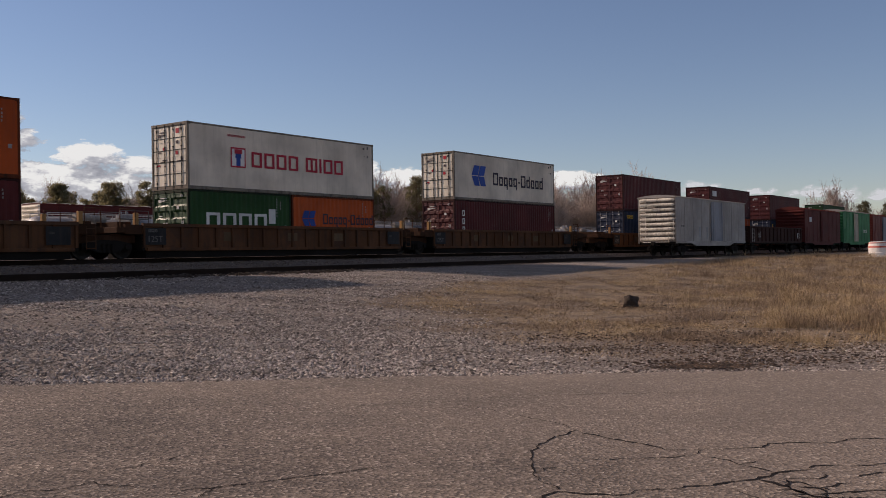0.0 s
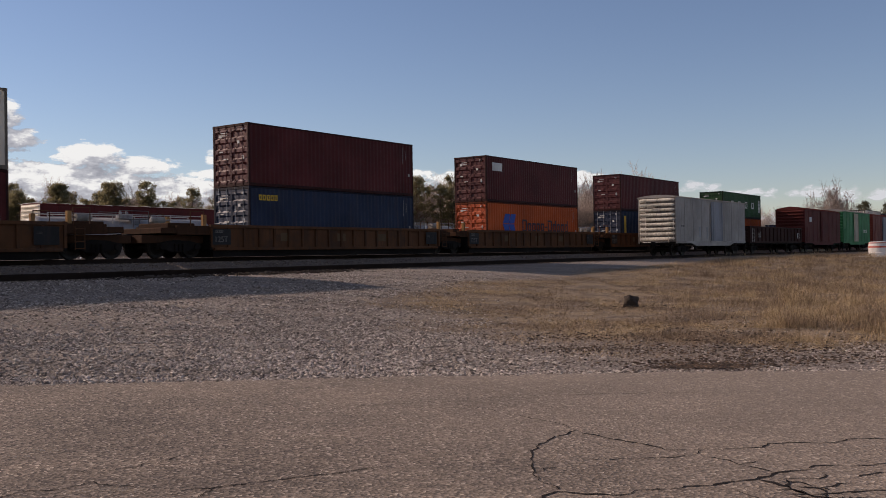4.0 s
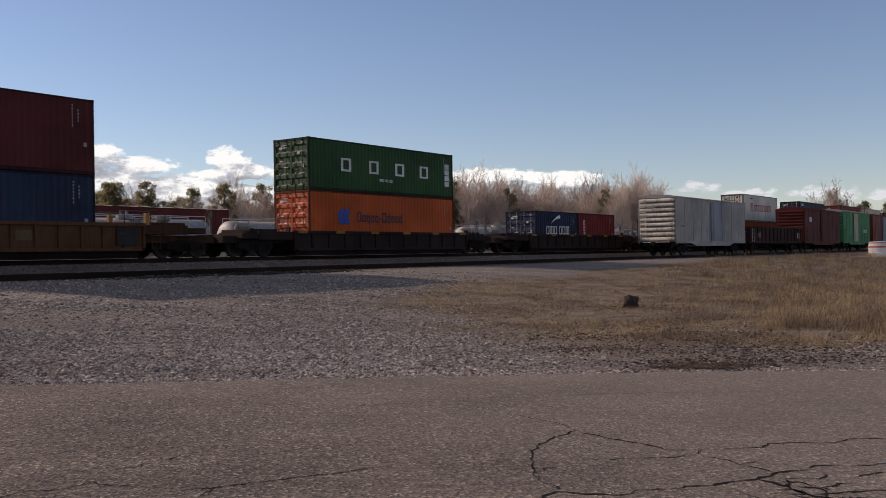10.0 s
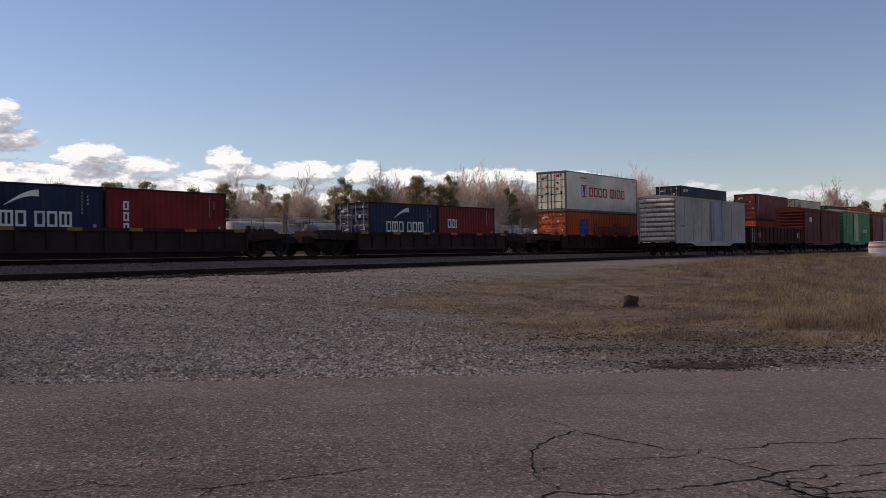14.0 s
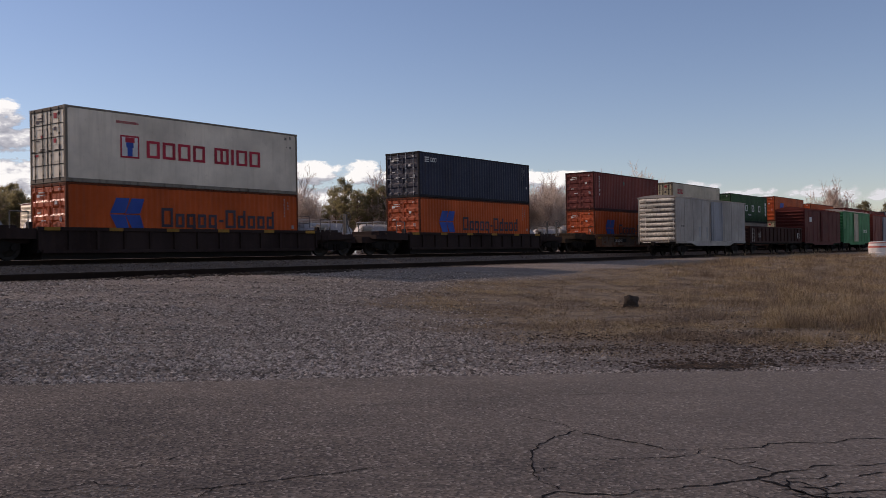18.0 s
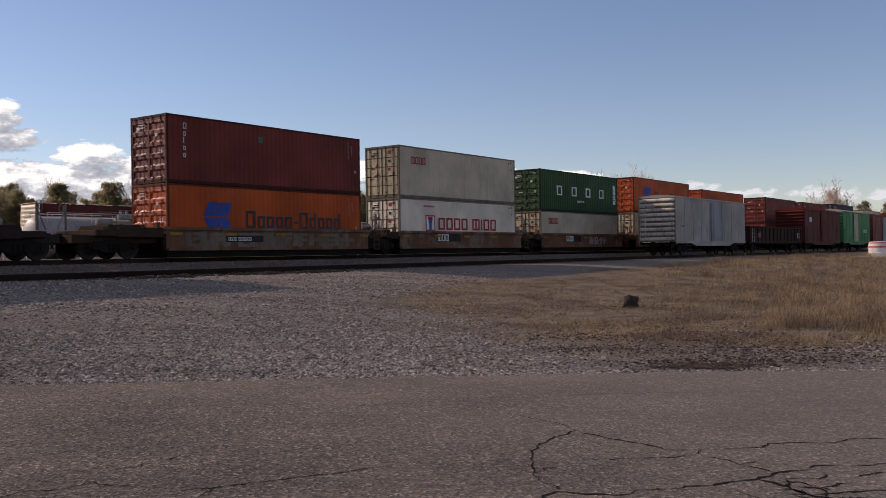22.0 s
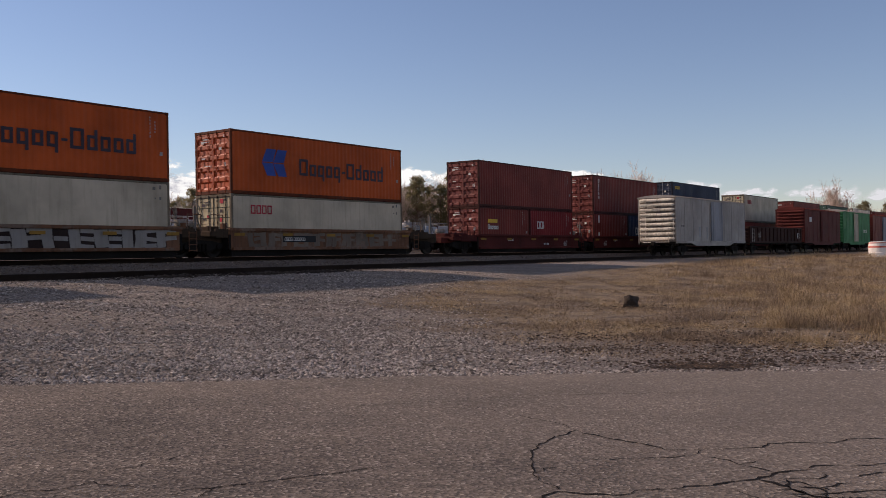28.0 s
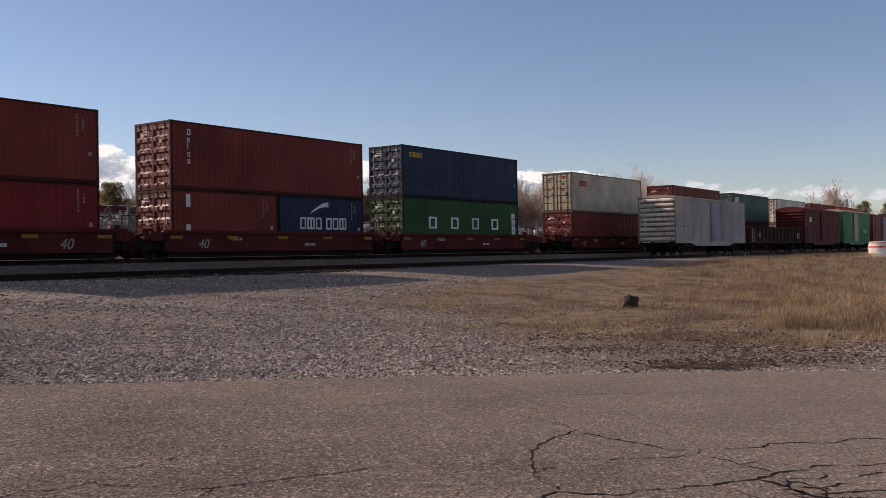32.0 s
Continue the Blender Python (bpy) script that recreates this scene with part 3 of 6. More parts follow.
def decorate(c, deco, L, H):
    if deco == "red_name":                  # square mark and two red words
        put_plate(c, 2.38, H * 0.37, 0.87, 0.90, M_INK_RED, "red square mark")
        put_plate(c, 2.45, H * 0.37 + 0.07, 0.73, 0.76, M_INK_WHITE, "white field of the mark", y=-0.007)
        for k, (wd, z) in enumerate(((0.24, 0.07), (0.34, 0.42), (0.44, 0.62))):
            put_plate(c, 2.815 - wd / 2, H * 0.37 + z, wd, 0.20 if k else 0.35, M_INK_RED if k == 2 else M_INK_BLUE, "figure of the mark", y=-0.010)
        put_word(c, "TTTT_WlTT", 3.61, H * 0.395, 0.70, M_INK_RED, "red company name", length=6.17)
        put_word(c, "xxxxxxxxxxxx", 2.2, H * 0.84, 0.13, M_INK_RED, "small red address line")
    elif deco in ("flag_dark", "flag_white"):
        me = cached(("flag", 1.25), lambda bm: build_flag(bm, 1.25))
        part("flag_mark", me, M_INK_BLUE, c, "blue folded-flag mark", pose(1.86, -0.006, H * 0.315))
        put_word(c, "Txpxp-Tdxxd", 4.28, H * 0.36, 0.80, M_INK_DARK, "dark company name", length=6.3)
    elif deco == "flag_small":
        x = 0.65 if L < 10 else 2.02
        part("flag_mark", cached(("flag", 0.75), lambda bm: build_flag(bm, 0.75)), M_INK_BLUE, c, "blue folded-flag mark", pose(x, -0.006, H * 0.43))
        put_word(c, "Txpxp-Tdxxd", x + 1.48, H * 0.47, 0.52, M_INK_DARK, "dark company name")
    elif deco == "four":                    # four widely set white letters
        for i in range(4):
            put_word(c, "T", 2.34 + 2.2 * i, H * 0.40, 0.68, M_INK_WHITE, "large white letter block", length=0.78)
        put_word(c, "xxx_xx_xx", 5.4, H * 0.25, 0.2, M_INK_WHITE, "small white line")
        for k in range(4):
            put_plate(c, L - 0.85, H * (0.26 + 0.13 * k), 0.42, H * 0.115, M_INK_WHITE, "white code panel")
    elif deco == "four_short":
        put_word(c, "TTTT", 0.96, 0.82, 0.8, M_INK_WHITE, "large white letter blocks", length=3.53)
        put_plate(c, 4.62, 1.18, 0.42, 0.68, M_INK_WHITE, "white code panel")
    elif deco == "swoosh":
        s = cached(("swoosh", 0.7), lambda bm: build_swoosh(bm, 0.7))
        part("swoosh_mark", s, M_INK_WHITE, c, "white swoosh mark", pose(2.05, -0.006, H * 0.64))
        put_word(c, "TWT_TTW", 1.39, H * 0.385, 0.58, M_INK_WHITE, "white company name", length=3.3)
    elif deco == "down":                    # a name set downwards
        for i, ch in enumerate("Txlxx"):
            put_word(c, ch, 0.85, H * (0.80 - 0.105 * i), 0.26, M_INK_WHITE, "white letter block")
    elif deco == "down_short":
        for i in range(3):
            put_word(c, "x", 0.80, H * (0.66 - 0.17 * i), 0.50, M_INK_WHITE, "white letter block")
    elif deco == "small_white":
        put_word(c, "TTl", 0.95, H * 0.50, 0.5, M_INK_WHITE, "white company initials")
    elif deco == "small_red":
        put_word(c, "TTTT", 1.14, H * 0.66, 0.41, M_INK_RED, "small red company name")
    elif deco == "panel":
        put_plate(c, 0.72, H * 0.68, 1.15, 0.52, M_INK_WHITE, "white placard")
    elif deco == "yellow":
        put_plate(c, 0.55, H * 0.05, 0.38, H * 0.8, M_INK_YELLOW, "yellow upright panel")
    elif deco == "yellow_name":
        put_word(c, "xxxxx", 0.6, H * 0.78, 0.36, M_INK_YELLOW, "small yellow company name")
    elif deco == "shield":
        put_plate(c, 0.95, H * 0.62, 1.1, 0.22, M_INK_YELLOW, "yellow and white sign")
        put_word(c, "Txxxxx", 0.95, H * 0.46, 0.3, M_INK_WHITE, "white company name")
    elif deco == "stripes":
        for i in range(3):
            put_plate(c, 0.55, H * (0.78 + 0.045 * i), 0.42, 0.06, M_INK_WHITE, "white stripe")
        put_word(c, "TTT", 1.1, H * 0.79, 0.24, M_INK_WHITE, "white company initials")
    elif deco == "slashes":
        for z in (0.02, 0.52):
            put_plate(c, 0.75, H * (0.2 + z), 0.22, 0.55, M_INK_WHITE, "white stroke")
    elif deco == "diamond":
        put_plate(c, 5.1, H * 0.72, 0.28, 0.28, PAINT["teal"], "small green diamond")
        for i, ch in enumerate("Txlxx"):
            put_word(c, ch, 0.85, H * (0.80 - 0.105 * i), 0.26, M_INK_WHITE, "white letter block")


# ---- well cars ----
# kind: side length past the box at the head and tail end, top of the side over the rail, paint, rib pitch
KINDS = {
    "ochre": dict(head=2.45, tail=2.1, top=1.42, low=0.30, mat=M_YELLOW, pitch=0.93, shared=True, name="ochre"),
    "sooty": dict(head=1.30, tail=1.05, top=1.22, low=0.24, mat=M_DARKCAR, pitch=1.15, shared=False, name="soot-black"),
    "tan": dict(head=0.35, tail=0.45, top=1.30, low=0.30, mat=M_TAN, pitch=3.0, shared=True, name="grimy tan"),
    "red": dict(head=0.55, tail=0.55, top=1.16, low=0.24, mat=M_REDCAR, pitch=3.0, shared=True, name="dull red"),
}
# end platforms: ochre and tan are much darker here than on the sides
M_DECK = {"ochre": painted("dark_ochre_deck", (0.048, 0.022, 0.012), dirt=(0.015, 0.012, 0.01), dirt_amount=0.9, rough=0.85, gloss=0.1), "sooty": M_DARKCAR,
          "tan": painted("dark_tan_deck", (0.042, 0.028, 0.019), dirt=(0.015, 0.012, 0.01), dirt_amount=0.9, rough=0.85, gloss=0.1), "red": M_REDCAR}
HALF = 1.50                                 # half the width of a well car
WHEEL_R = 0.47


def build_side(bm, L, top, low):
    box(bm, 0, L, 0.10, 0.12, low + 0.05, top - 0.05)
    box(bm, 0, L, 0.0, 0.16, top - 0.14, top, 0.012)
    box(bm, 0.2, L - 0.2, 0.01, 0.18, low, low + 0.13, 0.012)


def build_rib(bm, top, low):
    box(bm, -0.055, 0.055, 0.012, 0.10, low + 0.13, top - 0.14)


def build_floor(bm, L, low):
    # carried down almost to the rail as a dark filling for the shade underneath
    box(bm, 0.25, L - 0.25, 0.20, 2 * HALF - 0.20, 0.012, low + 0.10)


def build_bulkhead(bm, low):
    box(bm, 0.0, 0.12, 0.08, 2 * HALF - 0.08, low + 0.02, 1.0)


def build_platform(bm, L, top):
    box(bm, 0, L, 0.55, 2.45, 0.62, 0.95, 0.02)
    box(bm, 0, L * 0.8, 0.12, 2 * HALF - 0.12, top - 0.40, top - 0.16, 0.02)
    box(bm, L * 0.15, L * 0.6, 0.5, 2 * HALF - 0.5, top - 0.2, top + 0.06, 0.03)
    for y in (0.10, 2 * HALF - 0.24):
        box(bm, 0, L * 0.55, y, y + 0.14, top - 0.45, top - 0.06, 0.012)


def build_railing(bm, top):
    for x in (0.0, 0.7):
        rod(bm, (x, 0, top - 0.2), (x, 0, top + 0.55), 0.022, 5)
    rod(bm, (0.0, 0, top + 0.55), (0.7, 0, top + 0.55), 0.022, 5)


def build_steps(bm, top):
    for x in (0.0, 0.4):
        rod(bm, (x, 0, top - 1.05), (x, 0, top - 0.15), 0.018, 5)
    for k in range(4):
        rod(bm, (0.0, 0, top - 1.0 + 0.25 * k), (0.4, 0, top - 1.0 + 0.25 * k), 0.018, 5)


M_PIPE = painted("rubbed_pale_steel", (0.26, 0.24, 0.22), dirt=(0.06, 0.05, 0.04), dirt_amount=0.7, rough=0.45)


def build_brake_cylinder(bm):
    rod(bm, (0.0, 0, 0), (0.62, 0, 0), 0.15, 12)
    rod(bm, (0.62, 0, 0), (0.70, 0, 0), 0.15, 12, 0.08)
    rod(bm, (-0.28, 0, 0.02), (0.0, 0, 0), 0.035, 6)
    for x in (0.12, 0.5):
        box(bm, x - 0.03, x + 0.03, -0.12, 0.12, -0.32, -0.08)


def build_brake_stand(bm):
    """A post with a hand wheel and a slanting brace."""
    box(bm, -0.05, 0.05, -0.05, 0.05, 0.0, 1.0, 0.01)
    rod(bm, (0.35, 0, 0.0), (0.04, 0, 0.7), 0.025, 6)
    pts = [(0.09, 0.24 * math.cos(i * math.tau / 14), 0.86 + 0.24 * math.sin(i * math.tau / 14)) for i in range(14)]
    for i in range(14):
        rod(bm, pts[i], pts[(i + 1) % 14], 0.018, 5)
    for i in (0, 5, 9):
        rod(bm, (0.06, 0, 0.86), pts[i], 0.014, 5)


def build_air_pipe(bm):
    pts = [(0, 0, 0.05), (0.25, 0.1, 0.22), (0.7, 0.3, 0.25), (1.0, 0.6, 0.1), (1.15, 0.7, -0.35)]
    for a, b in zip(pts, pts[1:]):
        rod(bm, a, b, 0.03, 7)


def build_wheelset(bm):
    """Two flanged wheels on an axle that runs along y, centred on it."""
    for s in (-1, 1):
        prof = [(0.09, 0.10), (0.09, 0.05), (0.30, 0.02), (0.35, 0.05), (WHEEL_R, 0.06), (WHEEL_R, -0.04), (WHEEL_R + 0.028, -0.05), (WHEEL_R + 0.02, -0.075), (0.34, -0.07), (0.30, -0.03), (0.09, -0.06)]
        rings = []
        for k in range(20):
            a = k * math.tau / 20
            rings.append([bm.verts.new((r * math.cos(a), s * (0.755 + d), r * math.sin(a))) for r, d in prof])
        for k in range(20):
            p, q = rings[k], rings[(k + 1) % 20]
            for i in range(len(prof) - 1):
                bm.faces.new((p[i], p[i + 1], q[i + 1], q[i]))
    rod(bm, (0, -1.02, 0), (0, 1.02, 0), 0.085, 8)


def build_sideframe(bm):
    for pts in (((-1.12, -0.10), (-1.12, 0.12), (-0.45, 0.26), (0.45, 0.26), (1.12, 0.12), (1.12, -0.10), (0.72, -0.10), (0.40, -0.22), (-0.40, -0.22), (-0.72, -0.10)),):
        a = [bm.verts.new((x, 0.0, z)) for x, z in pts]
        b = [bm.verts.new((x, 0.16, z)) for x, z in pts]
        bm.faces.new(a)
        bm.faces.new(b[::-1])
        for i in range(len(pts)):
            j = (i + 1) % len(pts)
            bm.faces.new((a[i], a[j], b[j], b[i]))
    for x in (-0.89, 0.89):
        rod(bm, (x, -0.07, 0), (x, 0.02, 0), 0.13, 10)
    for x in (-0.2, 0.0, 0.2):
        rod(bm, (x, -0.03, -0.18), (x, -0.03, 0.12), 0.07, 7)


def build_bolster(bm):
    box(bm, -0.22, 0.22, -1.05, 1.05, 0.0, 0.28, 0.03)


WHEELSETS = []


def bogie(parent, x, y):
    b = part("bogie", cached("bogie", build_bolster), M_BOGIE, parent, at=pose(x, y, WHEEL_R))
    for s in (-1.16, 1.0):
        part("side_frame", cached("side_frame", build_sideframe), M_BOGIE, b, at=pose(0, s, 0))
    for s in (-0.89, 0.89):
        WHEELSETS.append(part("wheelset", cached("wheelset", build_wheelset), M_WHEEL, b, at=pose(s, 0, 0)))


def build_coupler(bm):
    box(bm, 0, 0.9, -0.09, 0.09, 0.78, 0.98, 0.03)
    box(bm, -0.16, 0.12, -0.18, 0.14, 0.74, 1.02, 0.04)
    rod(bm, (0.15, 0.35, 0.75), (-0.05, 0.45, 0.42), 0.03, 6)


def build_patch(bm, wd, h):
    box(bm, 0, wd, -0.004, 0, 0, h)


def build_scrawl(bm, L, h, seed, fat=0.32):
    """Sprayed bubble strokes as plain fat bars, some with arms, set close together."""
    r = random.Random(seed)
    x = 0.0

    def slab(pts, y):
        a = [bm.verts.new((p, y - 0.003, q)) for p, q in pts]
        b = [bm.verts.new((p, y, q)) for p, q in pts]
        bm.faces.new(a)
        bm.faces.new(b[::-1])
        for i in range(len(pts)):
            j = (i + 1) % len(pts)
            bm.faces.new((a[i], a[j], b[j], b[i]))

    while x < L:
        wd = fat * r.uniform(0.55, 0.85)
        tilt = r.uniform(-0.14, 0.14) * h
        z0, z1 = r.uniform(0, 0.08) * h, r.uniform(0.9, 1.0) * h
        bulge = r.uniform(-0.05, 0.05)
        slab([(x, z0), (x + wd, z0 + 0.03), (x + wd + tilt / 2 + bulge, (z0 + z1) / 2), (x + wd * 0.95 + tilt, z1), (x + tilt - 0.03, z1 - 0.03), (x + tilt / 2 + bulge, (z0 + z1) / 2)], 0.0)
        arms = r.choice((0, 1, 2, 3))
        for k in range(arms):
            zc = h * (0.04, 0.40, 0.74)[(k * 2 + arms) % 3]
            s = r.uniform(-0.06, 0.06)
            slab([(x + wd * 0.9, zc), (x + wd + fat * 0.75, zc + s), (x + wd + fat * 0.72, zc + s + 0.2 * h), (x + wd * 0.9, zc + 0.2 * h)], -0.004)
        x += wd + (fat * 0.78 if arms else 0.03) + r.uniform(0.0, 0.08)


def well_car(kind, before, after, first, last, note="", box_len=LONG):
    """The origin is on the rail under the near head corner of the box; before and after: metres to the neighbours' sides."""
    k = KINDS[kind]
    car = thing("well_car", f"{k['name']} steel well car with {'upright ribs' if k['pitch'] < 2 else 'flat sides'} rolling on the rails", "rail car", "well cars of the train")
    y0 = WIDE / 2 - HALF
    L = box_len + k["head"] + k["tail"]
    x0 = -k["head"]
    for name, m in (("side_wall", pose(x0, y0, 0)), ("side_wall", pose(x0 + L, y0 + 2 * HALF, 0, 0, 0, 180))):
        side = part(name, cached(("side_wall", kind), lambda bm: build_side(bm, L, k["top"], k["low"])), k["mat"], car, at=m)
        if k["pitch"] < 2:
            n_ribs = int(L / k["pitch"])
            rib = cached(("rib", kind), lambda bm: build_rib(bm, k["top"], k["low"]))
            for i in range(n_ribs + 1):
                part("rib", rib, k["mat"], side, at=pose(0.08 + (L - 0.16) * i / n_ribs, 0, 0))
    part("floor", cached(("well_floor", kind), lambda bm: build_floor(bm, L, k["low"])), M_BOGIE, car, at=pose(x0, y0, 0))
    for xx in (x0, x0 + L - 0.12):
        part("bulkhead", cached(("bulkhead", kind), lambda bm: build_bulkhead(bm, k["low"])), M_BOGIE, car, at=pose(xx, y0, 0))
    for end, gap, m, outer in (("head", before, pose(x0, y0 + 2 * HALF, 0, 0, 0, 180), first), ("tail", after, pose(x0 + L, y0, 0), last)):
        reach = gap * 0.5 if k["shared"] and not outer else gap * 0.5 - 0.25
        part("end_platform", cached(("end_platform", kind, round(reach, 2)), lambda bm: build_platform(bm, max(reach, 0.6), k["top"])), M_DECK[kind], car, at=m)
        for yy in (0.16, 2 * HALF - 0.34):
            part("guide_post", cached(("guide_post", kind), lambda bm: box(bm, 0.1, 0.28, 0.0, 0.18, k["top"] - 0.3, k["top"] + (0.42 if kind == "ochre" else 0.18), 0.02)), M_POST if kind == "ochre" else k["mat"], car, at=m @ pose(0, yy, 0))
        for yy in (0.12, 2 * HALF - 0.12):
            part("handrail", cached(("handrail", kind), lambda bm: build_railing(bm, k["top"])), M_DULLROD if kind == "sooty" else k["mat"], car, at=m @ pose(0.3, yy, 0))
        part("brake_cylinder", cached("brake_cylinder", build_brake_cylinder), M_PIPE, car, "worn pale brake cylinder", m @ pose(max(reach, 0.6) * 0.3, HALF - 0.5, k["top"] + 0.22))
        if kind != "ochre":
            part("brake_stand", cached("brake_stand", build_brake_stand), M_DULLROD, car, "", m @ pose(max(reach, 0.6) * 0.75, 0.45, k["top"] - 0.1))
            part("air_pipe", cached("air_pipe", build_air_pipe), M_PIPE, car, "pale bent air pipe", m @ pose(max(reach, 0.6) * 0.2, 0.2, k["top"] - 0.05))
        part("step_ladder", cached(("step_ladder", kind), lambda bm: build_steps(bm, k["top"])), k["mat"], car, at=m @ pose(0.35, 0.08, 0))
        if outer:
            part("coupler", cached("coupler", build_coupler), M_BOGIE, car, at=m @ pose(reach, HALF, 0, 0, 0, 180))
        if k["shared"] and outer or not k["shared"]:
            bogie(car, x0 - (gap * 0.5 - 1.75) + 0.2 if end == "head" else x0 + L + gap * 0.5 - 1.75 - 0.2, WIDE / 2)
        elif end == "tail":
            bogie(car, x0 + L + gap * 0.5, WIDE / 2)
    if kind == "ochre":
        for x in (0.08, L - 1.35):
            put_plate(car, x0 + x, 0.55, 1.0, 0.68, M_BLACK, "black data panel", y=y0 - 0.004)
            if x > 1:
                put_word(car, "xxx", x0 + x + 0.12, 0.95, 0.12, M_INK_DULL, "small faded marks", y=y0 - 0.010)
                continue
            part("lettering", letters("125T", 0.36), M_INK_FADED, car, "white number", pose(x0 + x + 0.08, y0 - 0.010, 0.66))
            put_word(car, "TTTT", x0 + x + 0.15, 1.06, 0.13, M_INK_FADED, "small white marks", y=y0 - 0.010)
        for x in (4.2, 8.1, 11.3):
            put_plate(car, x0 + x, 0.72, 0.62, 0.38, M_PATCH, "pale rubbed patch", y=y0 + 0.094)
    else:
        amber = cached(("reflector", 0.5), lambda bm: build_patch(bm, 0.62, 0.13))
        n = 6 if kind == "sooty" else 5
        for i in range(n):
            part("reflector", amber, M_AMBER, car, "amber reflector strip", pose(x0 + 0.25 + (L - 1.1) * i / (n - 1), y0 - 0.003, k["top"] - 0.135 if kind == "sooty" else k["top"] - 0.36))
    if kind == "red":
        for x in (1.75,):
            part("lettering", letters("40", 0.56, lean=0.3), M_INK_DIM, car, "faded white number", pose(x0 + (L - 2.4 if note == "tail_number" else x), y0 + 0.095, 0.40))
        put_word(car, "x_lxxl_xl", x0 + 3.6, 0.74, 0.14, M_INK_WHITE, "small white marks", y=y0 + 0.095)
        put_word(car, "xxx_xxx", x0 + 8.2, 0.5, 0.16, M_INK_WHITE, "small white marks", y=y0 + 0.095)
    if kind == "tan":
        if note in ("mark", "name"):
            put_plate(car, x0 + 3.49, 0.70, 2.44, 0.46, M_BLACK, "black name panel", y=y0 + 0.096)
            put_word(car, "WTW", x0 + 3.62, 0.73, 0.40, M_INK_WHITE, "white company initials", y=y0 + 0.090)
            if note == "mark":
                part("graffiti", cached(("graffiti", 2.2, 5), lambda bm: build_scrawl(bm, 2.4, 0.62, 5)), M_SPRAY, car, "faded pale graffiti", pose(x0 + 7.2, y0 + 0.096, 0.5))["kind"] = "stuff"
        elif note == "scrawl":
            put_plate(car, x0 + 0.6, 0.36, 11.6, 0.88, M_DARKCAR, "dark sprayed ground of the graffiti", y=y0 + 0.097)
            part("graffiti", cached(("graffiti", 7, 8), lambda bm: build_scrawl(bm, 11.0, 0.84, 8, 0.72)), M_SPRAY, car, "large dull-silver sprayed graffiti", pose(x0 + 0.8, y0 + 0.090, 0.38))["kind"] = "stuff"
        else:
            put_plate(car, x0 + 3.3, 0.66, 2.2, 0.30, M_BLACK, "black number panel", y=y0 + 0.090)
            put_word(car, "TTTT_TTTTTT", x0 + 3.4, 0.72, 0.16, M_INK_WHITE, "white number bars", y=y0 + 0.084)
            part("graffiti", cached(("graffiti", 4, 4), lambda bm: build_scrawl(bm, 10.4, 0.72, 4, 0.5)), M_OLDSPRAY, car, "faded pale graffiti", pose(x0 + 1.2, y0 + 0.097, 0.42))["kind"] = "stuff"
    return car


# ---- the train ----
# head corner at 0 s, kind of car, note, upper box, lower boxes: (paint, height, deco)
T_, S_ = TALL, STD
CONSIST = [
    (5.80, "ochre", "", ("orange", T_, "flag_dark"), ("maroon", S_, "")),
    (25.40, "ochre", "", ("white", T_, "red_name"), (("green", S_, "four_short"), ("orange", S_, "flag_small"))),
    (45.01, "ochre", "", ("white", T_, "flag_white"), ("maroon", T_, "down_short")),
    (68.51, "ochre", "", ("maroon", T_, ""), ("blue", T_, "yellow_name")),
    (88.18, "ochre", "", ("maroon", T_, "panel"), ("orange", T_, "flag_dark")),
    (107.71, "ochre", "", ("maroon", T_, ""), ("blue", T_, "yellow")),
    (131.62, "sooty", "", ("green", S_, "four"), ("orange", T_, "flag_small")),
    (153.52, "sooty", "", None, (("royal", S_, "swoosh"), ("red", S_, "down_short"))),
    (175.45, "sooty", "", None, (("royal", S_, "swoosh"), ("red", S_, "small_white"))),
    (197.17, "sooty", "", ("white", T_, "red_name"), ("orange", S_, "flag_dark")),
    (219.00, "sooty", "", ("navy", S_, "stripes"), ("orange", T_, "flag_dark")),
    (240.79, "tan", "", ("russet", T_, "diamond"), ("orange", T_, "flag_dark")),
    (256.21, "tan", "name", ("beige", T_, "small_red"), ("white", T_, "red_name")),
    (271.68, "tan", "mark", ("green", T_, "four"), ("beige", S_, "small_red")),
    (287.01, "tan", "scrawl", ("orange", T_, "flag_dark"), ("beige", T_, "small_red")),
    (302.52, "tan", "", ("orange", T_, "flag_dark"), ("beige", S_, "small_red")),
    (322.40, "red", "tail_number", ("russet", T_, ""), (("russet", S_, "shield"), ("red", S_, "small_white"))),
    (337.96, "red", "", ("russet", T_, "down"), (("russet", S_, "slashes"), ("royal", S_, "swoosh"))),
    (353.50, "red", "", ("blue", T_, "yellow_name"), ("green", T_, "four")),
    (373.22, "red", "", ("beige", T_, "small_red"), ("brick", S_, "")),
    (392.20, "red", "", ("brick", T_, ""), ("maroon", S_, "")),
    (408.30, "red", "", ("teal", T_, "panel"), ("maroon", S_, "")),
    (423.80, "red", "", ("white", T_, ""), ("white", S_, "")),
    (439.50, "red", "", ("brick", T_, ""), ("maroon", S_, "")),
    (455.50, "red", "", ("orange", T_, ""), ("orange", S_, "")),
    (475.00, "red", "", None, ("maroon", S_, "")),
    (494.00, "red", "", ("teal", T_, ""), ("brick", S_, "")),
]
SEAT = {"ochre": 0.34, "sooty": 0.35, "tan": 0.25, "red": 0.30}      # the well's floor over the rail
MOVERS = []                                 # (thing, x at 0 s, y, z)


